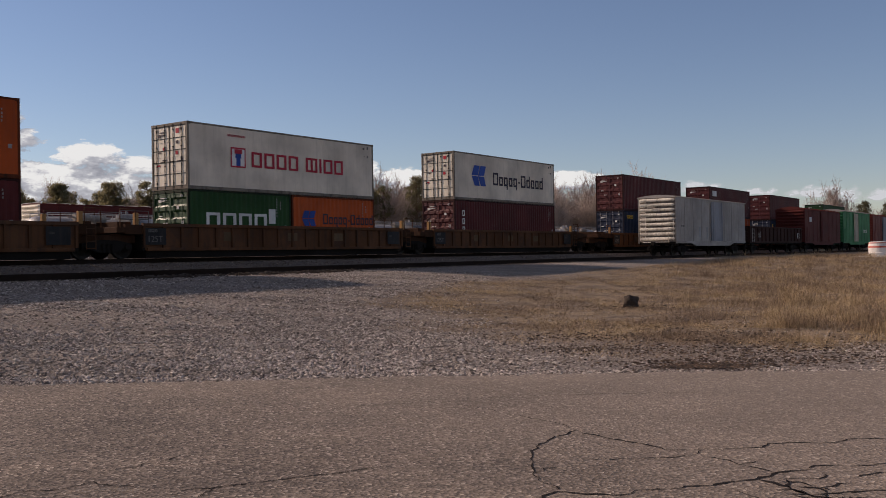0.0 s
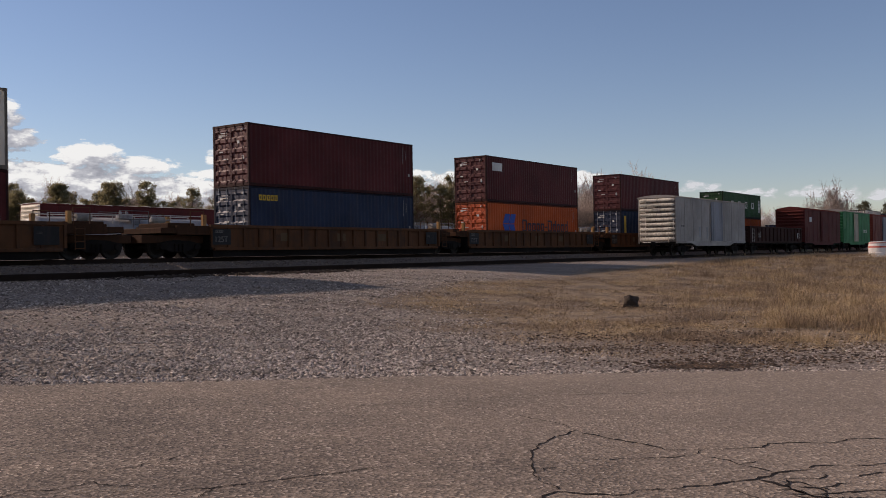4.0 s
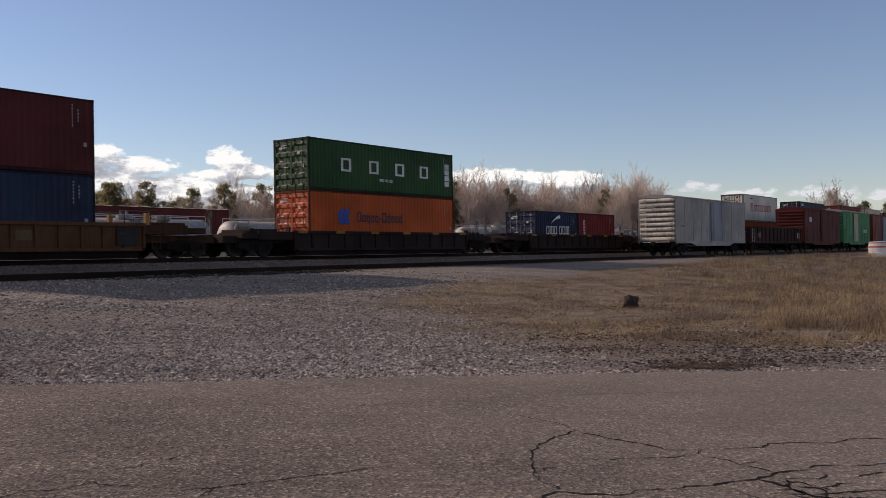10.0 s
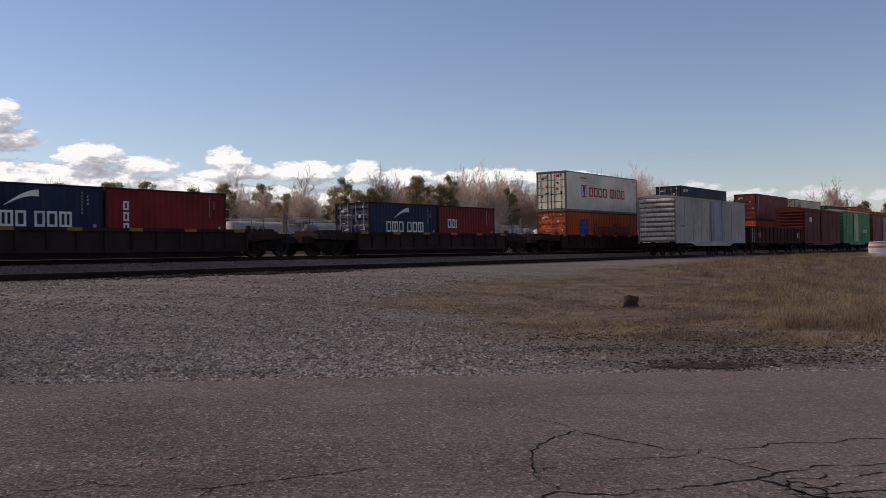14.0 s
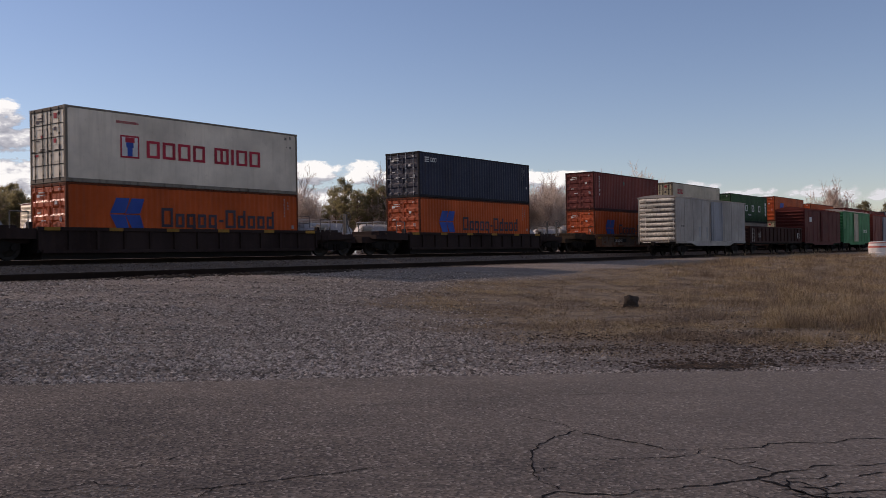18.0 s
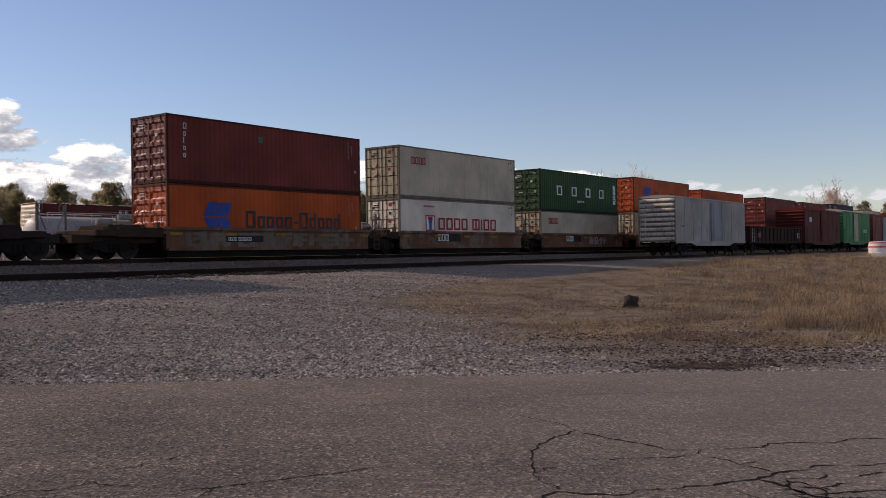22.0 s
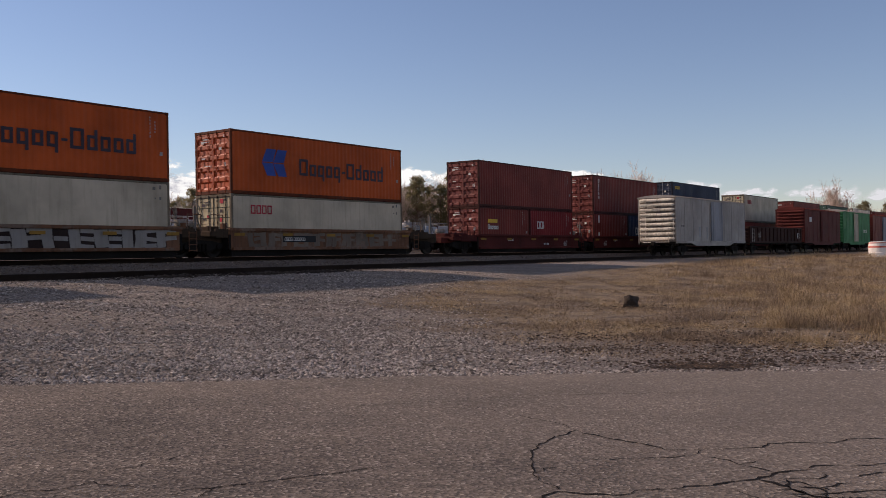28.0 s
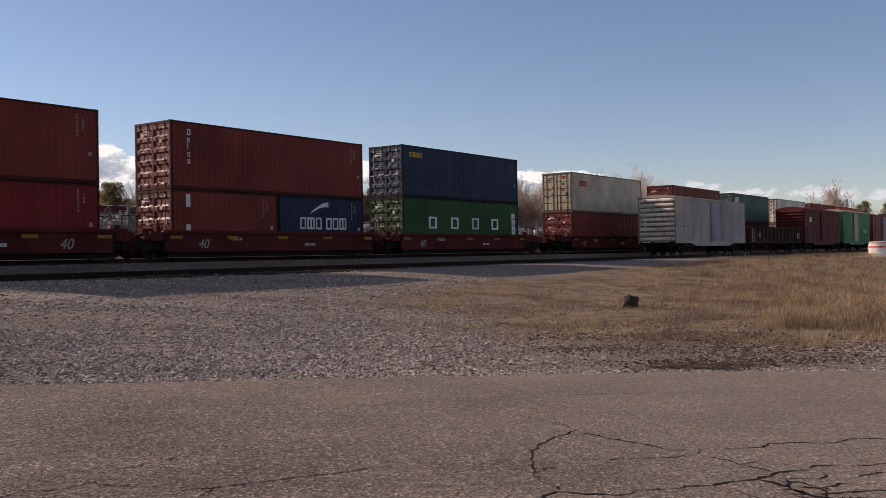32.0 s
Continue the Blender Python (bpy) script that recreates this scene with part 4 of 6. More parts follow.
def build_train():
    y = TRACK_Y - WIDE / 2
    for i, (s, kind, note, upper, lower) in enumerate(CONSIST):
        k = KINDS[kind]
        L = LONG + k["head"] + k["tail"]

        def gap(a, b):
            ka, kb = KINDS[CONSIST[a][1]], KINDS[CONSIST[b][1]]
            return CONSIST[b][0] - CONSIST[a][0] - LONG - ka["tail"] - kb["head"]

        before = gap(i - 1, i) if i else 3.7
        after = gap(i, i + 1) if i + 1 < len(CONSIST) else 3.7
        first = i == 0 or before > (4.8 if kind == "ochre" else 3.4)
        last = i + 1 == len(CONSIST) or after > (4.8 if kind == "ochre" else 3.4)
        car = well_car(kind, before, after, first or kind == "sooty", last or kind == "sooty", note)
        MOVERS.append((car, s, y, RAIL_Z))
        z = RAIL_Z + SEAT[kind] - (0.12 if kind == "sooty" and not upper else 0.0)
        rows = lower if isinstance(lower[0], tuple) else (lower,)
        x, h = s, 0
        for paint, H, deco in rows:
            L = LONG if len(rows) == 1 else SHORT
            MOVERS.append((container(paint, L, H, deco), x, y, z))
            x += LONG - SHORT
            h = H
        if upper:
            MOVERS.append((container(upper[0], LONG, upper[1], upper[2]), s, y, z + h + 0.012))


build_train()
ROLLING = list(WHEELSETS)


# ---- parked cars ----
def build_end_plate(bm, wd, z0, z1):
    box(bm, 0.0, 0.05, 0.0, wd, z0, z1, 0.01)


def build_end_rib(bm, wd, p):
    """One pressed rib of an end wall: half round, running out at both ends."""
    prof = [(0.0, 0.0), (-0.07, 0.02 * p), (-0.115, 0.14 * p), (-0.125, 0.30 * p), (-0.10, 0.48 * p), (-0.05, 0.60 * p), (0.0, 0.64 * p)]
    cols = []
    for f, k in ((0.02, 0.0), (0.05, 0.7), (0.10, 1.0), (0.5, 1.0), (0.90, 1.0), (0.95, 0.7), (0.98, 0.0)):
        cols.append([bm.verts.new((x * k, f * wd, (z - 0.32 * p) * (0.4 + 0.6 * k))) for x, z in prof])
    for a, b in zip(cols, cols[1:]):
        for i in range(len(prof) - 1):
            bm.faces.new((a[i], a[i + 1], b[i + 1], b[i]))


def ribbed_end(c, wd, z0, z1, n, mat, plate_mat, at):
    wall = part("end_wall", cached(("end_plate", wd, z0, z1), lambda bm: build_end_plate(bm, wd, z0, z1)), plate_mat, c, at=at)
    p = (z1 - z0 - 0.1) / n
    for i in range(n):
        part("end_rib", cached(("end_rib", wd, n, z1), lambda bm: build_end_rib(bm, wd, p)), mat, wall, at=pose(0, 0, z0 + 0.05 + (i + 0.5) * p))


def build_car_side(bm, L, z0, z1, panel):
    box(bm, 0, L, 0.02, 0.06, z0, z1)
    box(bm, 0, L, -0.015, 0.06, z1 - 0.10, z1, 0.01)


def build_sill(bm, L, z0):
    """The side sill hangs lower between the bogies."""
    pts = [(0.0, z0), (L, z0), (L, z0 - 0.16), (L * 0.80, z0 - 0.16), (L * 0.75, z0 - 0.36), (L * 0.25, z0 - 0.36), (L * 0.20, z0 - 0.16), (0.0, z0 - 0.16)]
    a = [bm.verts.new((x, 0.0, z)) for x, z in pts]
    b = [bm.verts.new((x, 0.06, z)) for x, z in pts]
    bm.faces.new(a)
    bm.faces.new(b[::-1])
    for i in range(len(pts)):
        j = (i + 1) % len(pts)
        bm.faces.new((a[i], a[j], b[j], b[i]))


def build_car_roof(bm, L, wd, z, rise):
    prof = [(-0.06, -0.03), (wd * 0.2, rise * 0.62), (wd * 0.5, rise), (wd * 0.8, rise * 0.62), (wd + 0.06, -0.03)]
    rows = []
    for i in range(2):
        rows.append([bm.verts.new((i * L, y, z + h)) for y, h in prof])
    for k in range(4):
        bm.faces.new((rows[0][k], rows[0][k + 1], rows[1][k + 1], rows[1][k]))
    for x in (0, 1):
        lo = [bm.verts.new((x * L, y, z - 0.06)) for y in (-0.06, wd + 0.06)]
        bm.faces.new((*rows[x], lo[1], lo[0]))


def build_roof_rib(bm, wd, rise):
    prof = [(-0.075, -0.03), (wd * 0.2, rise * 0.62), (wd * 0.5, rise), (wd * 0.8, rise * 0.62), (wd + 0.075, -0.03)]
    for x, z in ((0.0, 0.0),):
        for (ya, ha), (yb, hb) in zip(prof, prof[1:]):
            vs = [bm.verts.new(v) for v in ((x - 0.05, ya, z + ha + 0.045), (x + 0.05, ya, z + ha + 0.045), (x + 0.05, yb, z + hb + 0.045), (x - 0.05, yb, z + hb + 0.045))]
            ws = [bm.verts.new(v.co - Vector((0, 0, 0.05))) for v in vs]
            bm.faces.new(vs)
            for q in range(4):
                bm.faces.new((vs[q], vs[(q + 1) % 4], ws[(q + 1) % 4], ws[q]))


def build_ladder(bm, h, n):
    for y in (0.0, 0.42):
        rod(bm, (0, y, 0), (0, y, h), 0.018, 5)
    for i in range(n):
        z = h * (i + 0.5) / n
        rod(bm, (0, 0, z), (0, 0.42, z), 0.014, 5)


def build_car_door(bm, wd, z0, z1):
    box(bm, 0, wd, 0.0, 0.05, z0, z1, 0.01)
    for i in range(1, 6):
        z = z0 + (z1 - z0) * i / 6
        box(bm, 0.08, wd - 0.08, -0.025, 0.0, z - 0.03, z + 0.03)
    for x in (0.25, wd - 0.3):
        rod(bm, (x, -0.05, z0), (x, -0.05, z1), 0.02, 6)


def build_brake_wheel(bm):
    k = 14
    for i in range(k):
        a, b = i * math.tau / k, (i + 1) * math.tau / k
        rod(bm, (0, 0.26 * math.cos(a), 0.26 * math.sin(a)), (0, 0.26 * math.cos(b), 0.26 * math.sin(b)), 0.018, 5)
    for i in range(4):
        a = i * math.tau / 4
        rod(bm, (0.03, 0, 0), (0, 0.26 * math.cos(a), 0.26 * math.sin(a)), 0.014, 5)


def parked_boxcar(x, y, rail, L, eave, wd, mat, end_mat, label, doors, roof_mat, ribs=10, panel=1.55, rib_mat=None, rise=0.26, plate_mat=None):
    """doors: (offset along the side, width, material). The near head corner of the body is at (x, y - wd / 2)."""
    c = thing("boxcar", label, "boxcar", "parked cars", pose(x, y - wd / 2, rail))
    z0 = 1.02
    posts = max(2, int(L / panel))
    for m in (pose(0, 0, 0), pose(L, wd, 0, 0, 0, 180)):
        side = part("side_wall", cached(("car_side", L, eave), lambda bm: build_car_side(bm, L, z0, eave, panel)), mat, c, at=m)
        for i in range(posts + 1):
            part("side_post", cached(("side_post", eave), lambda bm: box(bm, -0.035, 0.035, 0.0, 0.019, z0, eave - 0.11)), mat, side, at=pose(min(max(i * L / posts, 0.04), L - 0.04), 0, 0))
    for m in (pose(0.02, 0.04, 0), pose(L - 0.02, wd - 0.04, 0, 0, 0, 180)):
        ribbed_end(c, wd - 0.08, z0, eave, ribs, end_mat, plate_mat or end_mat, m)
    part("roof", cached(("car_roof", L, wd, eave), lambda bm: build_car_roof(bm, L, wd, eave, rise)), roof_mat, c)
    n_ribs = int(L / 1.3)
    for i in range(n_ribs + 1):
        part("roof_rib", cached(("roof_rib", wd, rise), lambda bm: build_roof_rib(bm, wd, rise)), rib_mat or roof_mat, c, at=pose(min(max(L * i / n_ribs, 0.06), L - 0.06), 0, eave))
    part("floor", cached(("car_floor", L, wd), lambda bm: box(bm, 0.05, L - 0.05, 0.08, wd - 0.08, 0.84, z0 + 0.05)), M_BOGIE, c)
    for m in (pose(0, -0.012, 0), pose(L, wd + 0.012, 0, 0, 0, 180)):
        part("side_sill", cached(("car_sill", L), lambda bm: build_sill(bm, L, z0 + 0.04)), mat, c, at=m)
    for x0, dw, dm in doors:
        d = part("sliding_door", cached(("car_door", dw, eave), lambda bm: build_car_door(bm, dw, z0 + 0.06, eave - 0.16)), dm, c, at=pose(x0, -0.085, 0))
        part("door_rail", cached(("door_rail", dw), lambda bm: box(bm, -0.3, dw * 1.9, 0.0, 0.07, 0, 0.07)), mat, d, at=pose(0, 0.01, z0 - 0.03))
    part("ladder", cached(("ladder", 2.9, 8), lambda bm: build_ladder(bm, eave - z0 - 0.25, 8)), end_mat, c, at=pose(-0.13, wd - 0.62, z0 + 0.1))
    part("ladder", cached(("ladder", 1.5, 4), lambda bm: build_ladder(bm, 1.5, 4)), end_mat, c, at=pose(-0.13, 0.12, z0 + 0.02))
    part("ladder", CACHE[("ladder", 1.5, 4)], mat, c, at=pose(0.12, -0.10, z0 + 0.02, 0, 0, -90))
    part("brake_wheel", cached("brake_wheel", build_brake_wheel), end_mat, c, at=pose(-0.2, wd * 0.62, eave - 0.75))
    part("crossover_step", cached(("step", wd), lambda bm: box(bm, -0.42, -0.02, 0.5, wd - 0.5, 0.98, 1.03)), end_mat, c)
    for xx in (1.9, L - 1.9):
        bogie(c, xx, wd / 2)
    part("coupler", cached("coupler", build_coupler), M_BOGIE, c, at=pose(-0.75, wd / 2, 0))
    part("coupler", CACHE["coupler"], M_BOGIE, c, at=pose(L + 0.75, wd / 2, 0, 0, 0, 180))
    return c


white_car = parked_boxcar(63.45, SIDING_Y, SIDING_Z, 15.35, 4.28, 2.9, M_BOXCAR, M_BOXEND,
                          "faded white boxcar with ribbed end and grey door", [(7.05, 2.5, M_BOXDOOR)], M_BOXCAR, ribs=9, rise=0.12, plate_mat=M_BOXPLATE)
put_word(white_car, "xx_xxx", 1.0, 2.1, 0.16, M_INK_DARK, "small dark marks", y=-0.004)
put_plate(white_car, 4.55, 1.35, 0.42, 0.8, M_TANK, "grey smear", y=0.016)
put_plate(white_car, 6.15, 1.25, 0.30, 0.9, M_TANK, "grey smear", y=0.016)
red_car = parked_boxcar(97.6, SIDING_Y, SIDING_Z, 15.0, 4.37, 2.9, M_BOXRED, M_BOXRED,
                        "oxide-red boxcar with ribbed end in the shade of the train", [(6.2, 3.0, M_BOXRED)], M_BOXRED)
put_plate(red_car, 1.8, 3.1, 0.9, 0.5, M_INK_WHITE, "pale stencilled block", y=-0.004)
green_car = parked_boxcar(114.2, SIDING_Y, SIDING_Z, 14.3, 4.62, 2.9, M_BOXGREEN, M_BOXGREEN,
                          "bright green boxcar with a pale door", [(5.2, 2.2, PAINT["beige"])], M_BOXCAR)
put_word(green_car, "xxx_xx", 10.6, 2.2, 0.5, M_INK_WHITE, "white marks", y=-0.004)
parked_boxcar(130.4, SIDING_Y, SIDING_Z, 15.2, 4.55, 2.9, PAINT["brick"], PAINT["brick"],
              "faded brick-red boxcar with a grey door", [(6.0, 2.6, M_BOXDOOR)], PAINT["brick"])
# white on the roof ribs stands in for the sun catching them
parked_boxcar(41.2, BACK_Y, BACK_Z, 19.6, 4.66, 3.0, PAINT["maroon"], M_DOOR_PALE,
              "long dark red boxcar with a cream end and pale roof ribs", [(8.4, 3.0, PAINT["maroon"])], PAINT["maroon"], rib_mat=M_INK_WHITE, rise=0.05)


def gondola(x, y, rail, L, top, wd):
    c = thing("gondola_car", "rusty dark red open gondola with ribbed sides", "gondola", "parked cars", pose(x, y - wd / 2, rail))
    side = cached(("gondola_side", L), lambda bm: (box(bm, 0, L, 0.08, 0.11, 1.0, top), box(bm, 0, L, 0.0, 0.14, top - 0.12, top, 0.01), box(bm, 0, L, 0.02, 0.14, 0.92, 1.06, 0.01)))
    rib = cached("gondola_rib", lambda bm: box(bm, -0.07, 0.07, 0.0, 0.08, 1.06, top - 0.12))
    for m in (pose(0, 0, 0), pose(L, wd, 0, 0, 0, 180)):
        s = part("side_wall", side, M_GONDOLA, c, at=m)
        for i in range(15):
            part("rib", rib, M_GONDOLA, s, at=pose(0.1 + (L - 0.2) * i / 14, 0, 0))
    for m in (pose(0.02, 0.1, 0), pose(L - 0.02, wd - 0.1, 0, 0, 0, 180)):
        ribbed_end(c, wd - 0.2, 1.0, top, 4, M_GONDOLA, M_GONDOLA, m)
    part("floor", cached(("gondola_floor", L), lambda bm: box(bm, 0.05, L - 0.05, 0.1, wd - 0.1, 0.85, 1.1)), M_BOGIE, c)
    part("ladder", cached(("ladder", 1.2, 4), lambda bm: build_ladder(bm, 1.2, 4)), M_INK_WHITE, c, at=pose(0.5, -0.06, 1.0, 0, 0, -90))
    for xx in (1.9, L - 1.9):
        bogie(c, xx, wd / 2)
    put_word(c, "ll_l", L - 1.6, 1.35, 0.55, M_INK_WHITE, "white marks", y=-0.004)
    put_word(c, "l_l", 2.4, 1.4, 0.5, M_INK_WHITE, "white marks", y=-0.004)


gondola(80.0, SIDING_Y, SIDING_Z, 16.3, 2.38, 2.95)


# ---- tank cars ----
def build_tank(bm, L, r):
    prof = [(0.0, 0.02)]
    for k in range(1, 7):
        a = k / 6 * math.pi / 2
        prof.append((0.55 * (1 - math.cos(a)), r * math.sin(a)))
    prof += [(L / 2 - 0.03, r), (L / 2 - 0.03, r + 0.012), (L / 2 + 0.03, r + 0.012), (L / 2 + 0.03, r)]
    prof += [(L - x, q) for x, q in prof[:7][::-1]]
    n, rings = 28, []
    for i in range(n):
        a = i * math.tau / n
        rings.append([bm.verts.new((x, q * math.cos(a), q * math.sin(a))) for x, q in prof])
    for i in range(n):
        p, q = rings[i], rings[(i + 1) % n]
        for k in range(len(prof) - 1):
            bm.faces.new((p[k], p[k + 1], q[k + 1], q[k]))


def build_manway(bm, r):
    rod(bm, (0, 0, r - 0.1), (0, 0, r + 0.32), 0.55, 14)
    for a in (0.0, 1.57, 3.14, 4.71):
        rod(bm, (0.3 * math.cos(a), 0.3 * math.sin(a), r + 0.3), (0.3 * math.cos(a), 0.3 * math.sin(a), r + 0.5), 0.07, 7)


def build_deck_rail(bm, r):
    for y in (-1.0, 1.0):
        box(bm, -1.2, 1.2, y - 0.3, y + 0.3, r - 0.12, r - 0.06)
        for x in (-1.2, 1.2):
            rod(bm, (x, y * 1.25, r - 0.5), (x, y * 1.25, r + 0.5), 0.025, 5)
        rod(bm, (-1.2, y * 1.25, r + 0.5), (1.2, y * 1.25, r + 0.5), 0.025, 5)
    for k in range(9):
        rod(bm, (-0.25, -1.5, r - 0.5 - 0.3 * k), (0.25, -1.5, r - 0.5 - 0.3 * k), 0.02, 5)
    for x in (-0.25, 0.25):
        rod(bm, (x, -1.5, r + 0.0), (x, -1.5, r - 3.0), 0.02, 5)


def build_saddle(bm, r):
    box(bm, -0.5, 0.5, -1.1, 1.1, -2.1, -r * 0.72, 0.03)


def build_side_rail(bm, L):
    """A long rail on short posts over the shoulder of the tank."""
    rod(bm, (0.8, 0, 0.42), (L - 0.8, 0, 0.42), 0.035, 6)
    rod(bm, (0.8, 0, 0.16), (L - 0.8, 0, 0.16), 0.025, 5)
    for k in range(9):
        x = 0.8 + (L - 1.6) * k / 8
        rod(bm, (x, 0, -0.25), (x, 0, 0.42), 0.025, 5)


M_ROD_PALE = painted("pale_grey_railing", (0.45, 0.43, 0.40), dirt_amount=0.4)


def tank_car(x):
    L, r = 14.7, 1.38
    axis = 3.72 - r
    c = thing("tank_car", "pale grey tank car with a railed top platform", "tank car", "tank cars in the yard", pose(x, YARD_Y, YARD_Z + axis))
    ob = part("tank", cached("tank", lambda bm: build_tank(bm, L, r)), M_TANK, c)
    ob.data.shade_smooth()
    part("manway", cached("manway", lambda bm: build_manway(bm, r)), M_TANK, c, at=pose(L / 2, 0, 0))
    part("platform_railing", cached("platform_railing", lambda bm: build_deck_rail(bm, r)), M_DULLROD, c, at=pose(L / 2, 0, 0))
    for yy in (-1.05, 1.05):
        part("side_rail", cached("side_rail", lambda bm: build_side_rail(bm, L)), M_ROD_PALE, c, "pale handrail along the tank", pose(0, yy, 0.86 * r))
    for xx in (1.9, L - 1.9):
        part("saddle", cached("saddle", lambda bm: build_saddle(bm, r)), M_BLACK, c, at=pose(xx, 0, 0))
    part("end_railing", cached("end_railing", lambda bm: [rod(bm, (-0.5, y, -1.6), (-0.5, y, -0.5), 0.03, 5) for y in (-1.3, 1.3)] + [rod(bm, (-0.5, -1.3, -0.5), (-0.5, 1.3, -0.5), 0.03, 5)]), M_DULLROD, c)
    for xx in (1.9, L - 1.9):
        b = part("bogie", cached("bogie", build_bolster), M_BOGIE, c, at=pose(xx, 0, WHEEL_R - axis))
        for s in (-1.16, 1.0):
            part("side_frame", cached("side_frame", build_sideframe), M_BOGIE, b, at=pose(0, s, 0))
        for s in (-0.89, 0.89):
            part("wheelset", cached("wheelset", build_wheelset), M_WHEEL, b, at=pose(s, 0, 0))


for i in range(-1, 7):
    tank_car(33.2 + 16.6 * i)


# ---- barrel, slab and block ----
def ring_mesh(bm, prof, n=28):
    rings = []
    for i in range(n):
        a = i * math.tau / n
        rings.append([bm.verts.new((q * math.cos(a), q * math.sin(a), z)) for q, z in prof])
    for i in range(n):
        p, q = rings[i], rings[(i + 1) % n]
        for k in range(len(prof) - 1):
            bm.faces.new((p[k], q[k], q[k + 1], p[k + 1]))
    bm.faces.new([r[-1] for r in rings])


BX, BY = 72.2, 13.7
tank = thing("plastic_drum", "squat white plastic drum with faded red bands on a slab", "drum", m=pose(BX, BY, ground_z(BX, BY) + 0.07))
bm = bmesh.new()
ring_mesh(bm, [(0.70, 0), (0.72, 0.2), (0.69, 0.23), (0.69, 0.44), (0.70, 0.47), (0.68, 0.76), (0.66, 0.79), (0.65, 0.93), (0.60, 0.98), (0.35, 1.0), (0.1, 1.01)])
part("shell", bm, M_BARREL, tank)
for z, h, q in ((0.56, 0.10, 0.705), (0.87, 0.06, 0.675)):
    bm = bmesh.new()
    ring_mesh(bm, [(q, z), (q, z + h), (q - 0.06, z + h)])
    part("band", bm, M_BARREL_RED, tank, "faded red band")
bm = bmesh.new()
box(bm, -3.2, 1.4, -1.1, 1.1, -0.5, 0.0, 0.03)
M_SLAB = painted("pale_concrete", (0.48, 0.46, 0.43), dirt=(0.3, 0.27, 0.23), rough=0.9)
slab = part("concrete_slab", bm, M_SLAB, at=pose(BX, BY, ground_z(BX, BY) + 0.07))
tagged(slab, "pale concrete slab under the drum", "slab")

bm = bmesh.new()
bmesh.ops.create_icosphere(bm, subdivisions=3, radius=1.0)
for v in bm.verts:
    p = v.co.copy()
    flat = Vector((max(-0.78, min(0.78, p.x)) * 0.30, max(-0.75, min(0.75, p.y)) * 0.24, max(-0.5, min(0.72, p.z)) * 0.27 + 0.09))
    v.co = flat + Vector([noise.noise(p * 1.6 + Vector((k * 9, 0, 3))) * 0.07 + noise.noise(p * 4.5 + Vector((0, k * 7, 3))) * 0.025 for k in range(3)])
M_BLOCK = painted("charred_timber", (0.075, 0.06, 0.05), dirt=(0.02, 0.016, 0.013), dirt_amount=0.8, rough=0.95)
block = part("timber_stump", bm, M_BLOCK, at=pose(22.1, 10.1, ground_z(22.1, 10.1), 0, 8, 25))
tagged(block, "dark weathered stump of timber lying in dry grass", "stump")


# ---- cracks in the asphalt ----
M_CRACK = painted("tar_dark_crack", (0.018, 0.015, 0.014), rough=0.95)


def crack(points, width, seed):
    r = random.Random(seed)
    path = []
    for (xa, ya), (xb, yb) in zip(points, points[1:]):
        d = math.hypot(xb - xa, yb - ya)
        k = max(2, int(d / 0.05))
        wob = 0.0
        for i in range(k):
            t = i / k
            wob = wob * 0.75 + r.uniform(-0.016, 0.016)
            f = math.sin(t * math.pi)
            path.append((xa + (xb - xa) * t - (yb - ya) / d * wob * (0.4 + f), ya + (yb - ya) * t + (xb - xa) / d * wob * (0.4 + f)))
    path.append(points[-1])
    bm = bmesh.new()
    prev = None
    for i, (x, y) in enumerate(path):
        x2, y2 = path[min(i + 1, len(path) - 1)]
        x1, y1 = path[max(i - 1, 0)]
        d = math.hypot(x2 - x1, y2 - y1) or 1
        w2 = width * r.uniform(0.15, 1.15) / 2 * min(1, 0.3 + 4 * min(i, len(path) - 1 - i) / len(path))
        lift = 0.0335
        a = bm.verts.new((x - (y2 - y1) / d * w2, y + (x2 - x1) / d * w2, lift))
        b = bm.verts.new((x + (y2 - y1) / d * w2, y - (x2 - x1) / d * w2, lift))
        if prev:
            bm.faces.new((prev[0], prev[1], b, a))
        prev = (a, b)
    ob = part("crack", bm, M_CRACK, road)
    return ob


# a loop, then branches towards the crumbled corner, then the far side of the road
crack([(5.58, 3.31), (5.86, 3.48), (6.05, 3.55), (6.35, 3.60), (6.78, 3.60), (6.68, 3.40), (6.60, 3.11), (6.53, 2.85), (6.44, 2.70), (6.57, 2.49)], 0.024, 1)
crack([(6.57, 2.49), (6.74, 2.28), (6.89, 2.12), (7.05, 2.13), (7.26, 1.81), (7.52, 1.67), (7.69, 1.43), (8.3, 1.05)], 0.018, 2)
crack([(5.58, 3.31), (5.33, 3.15), (5.46, 3.15), (5.55, 3.08)], 0.018, 3)
crack([(5.33, 3.15), (5.22, 3.04), (5.12, 2.95), (5.03, 2.80)], 0.018, 4)
crack([(4.45, 2.95), (4.79, 2.78), (4.91, 2.79), (5.00, 2.74), (5.04, 2.57), (5.12, 2.42), (5.24, 2.39), (5.46, 2.17)], 0.026, 5)
crack([(5.46, 2.17), (5.54, 2.14), (5.67, 2.03), (5.92, 1.86), (6.03, 1.82), (6.18, 1.81), (6.33, 1.67)], 0.034, 6)
crack([(5.88, 3.04), (6.00, 2.84), (6.14, 2.68), (6.41, 2.45), (6.61, 2.45)], 0.020, 7)
crack([(6.38, 2.36), (6.35, 2.19), (6.25, 2.04), (6.18, 1.85)], 0.028, 8)
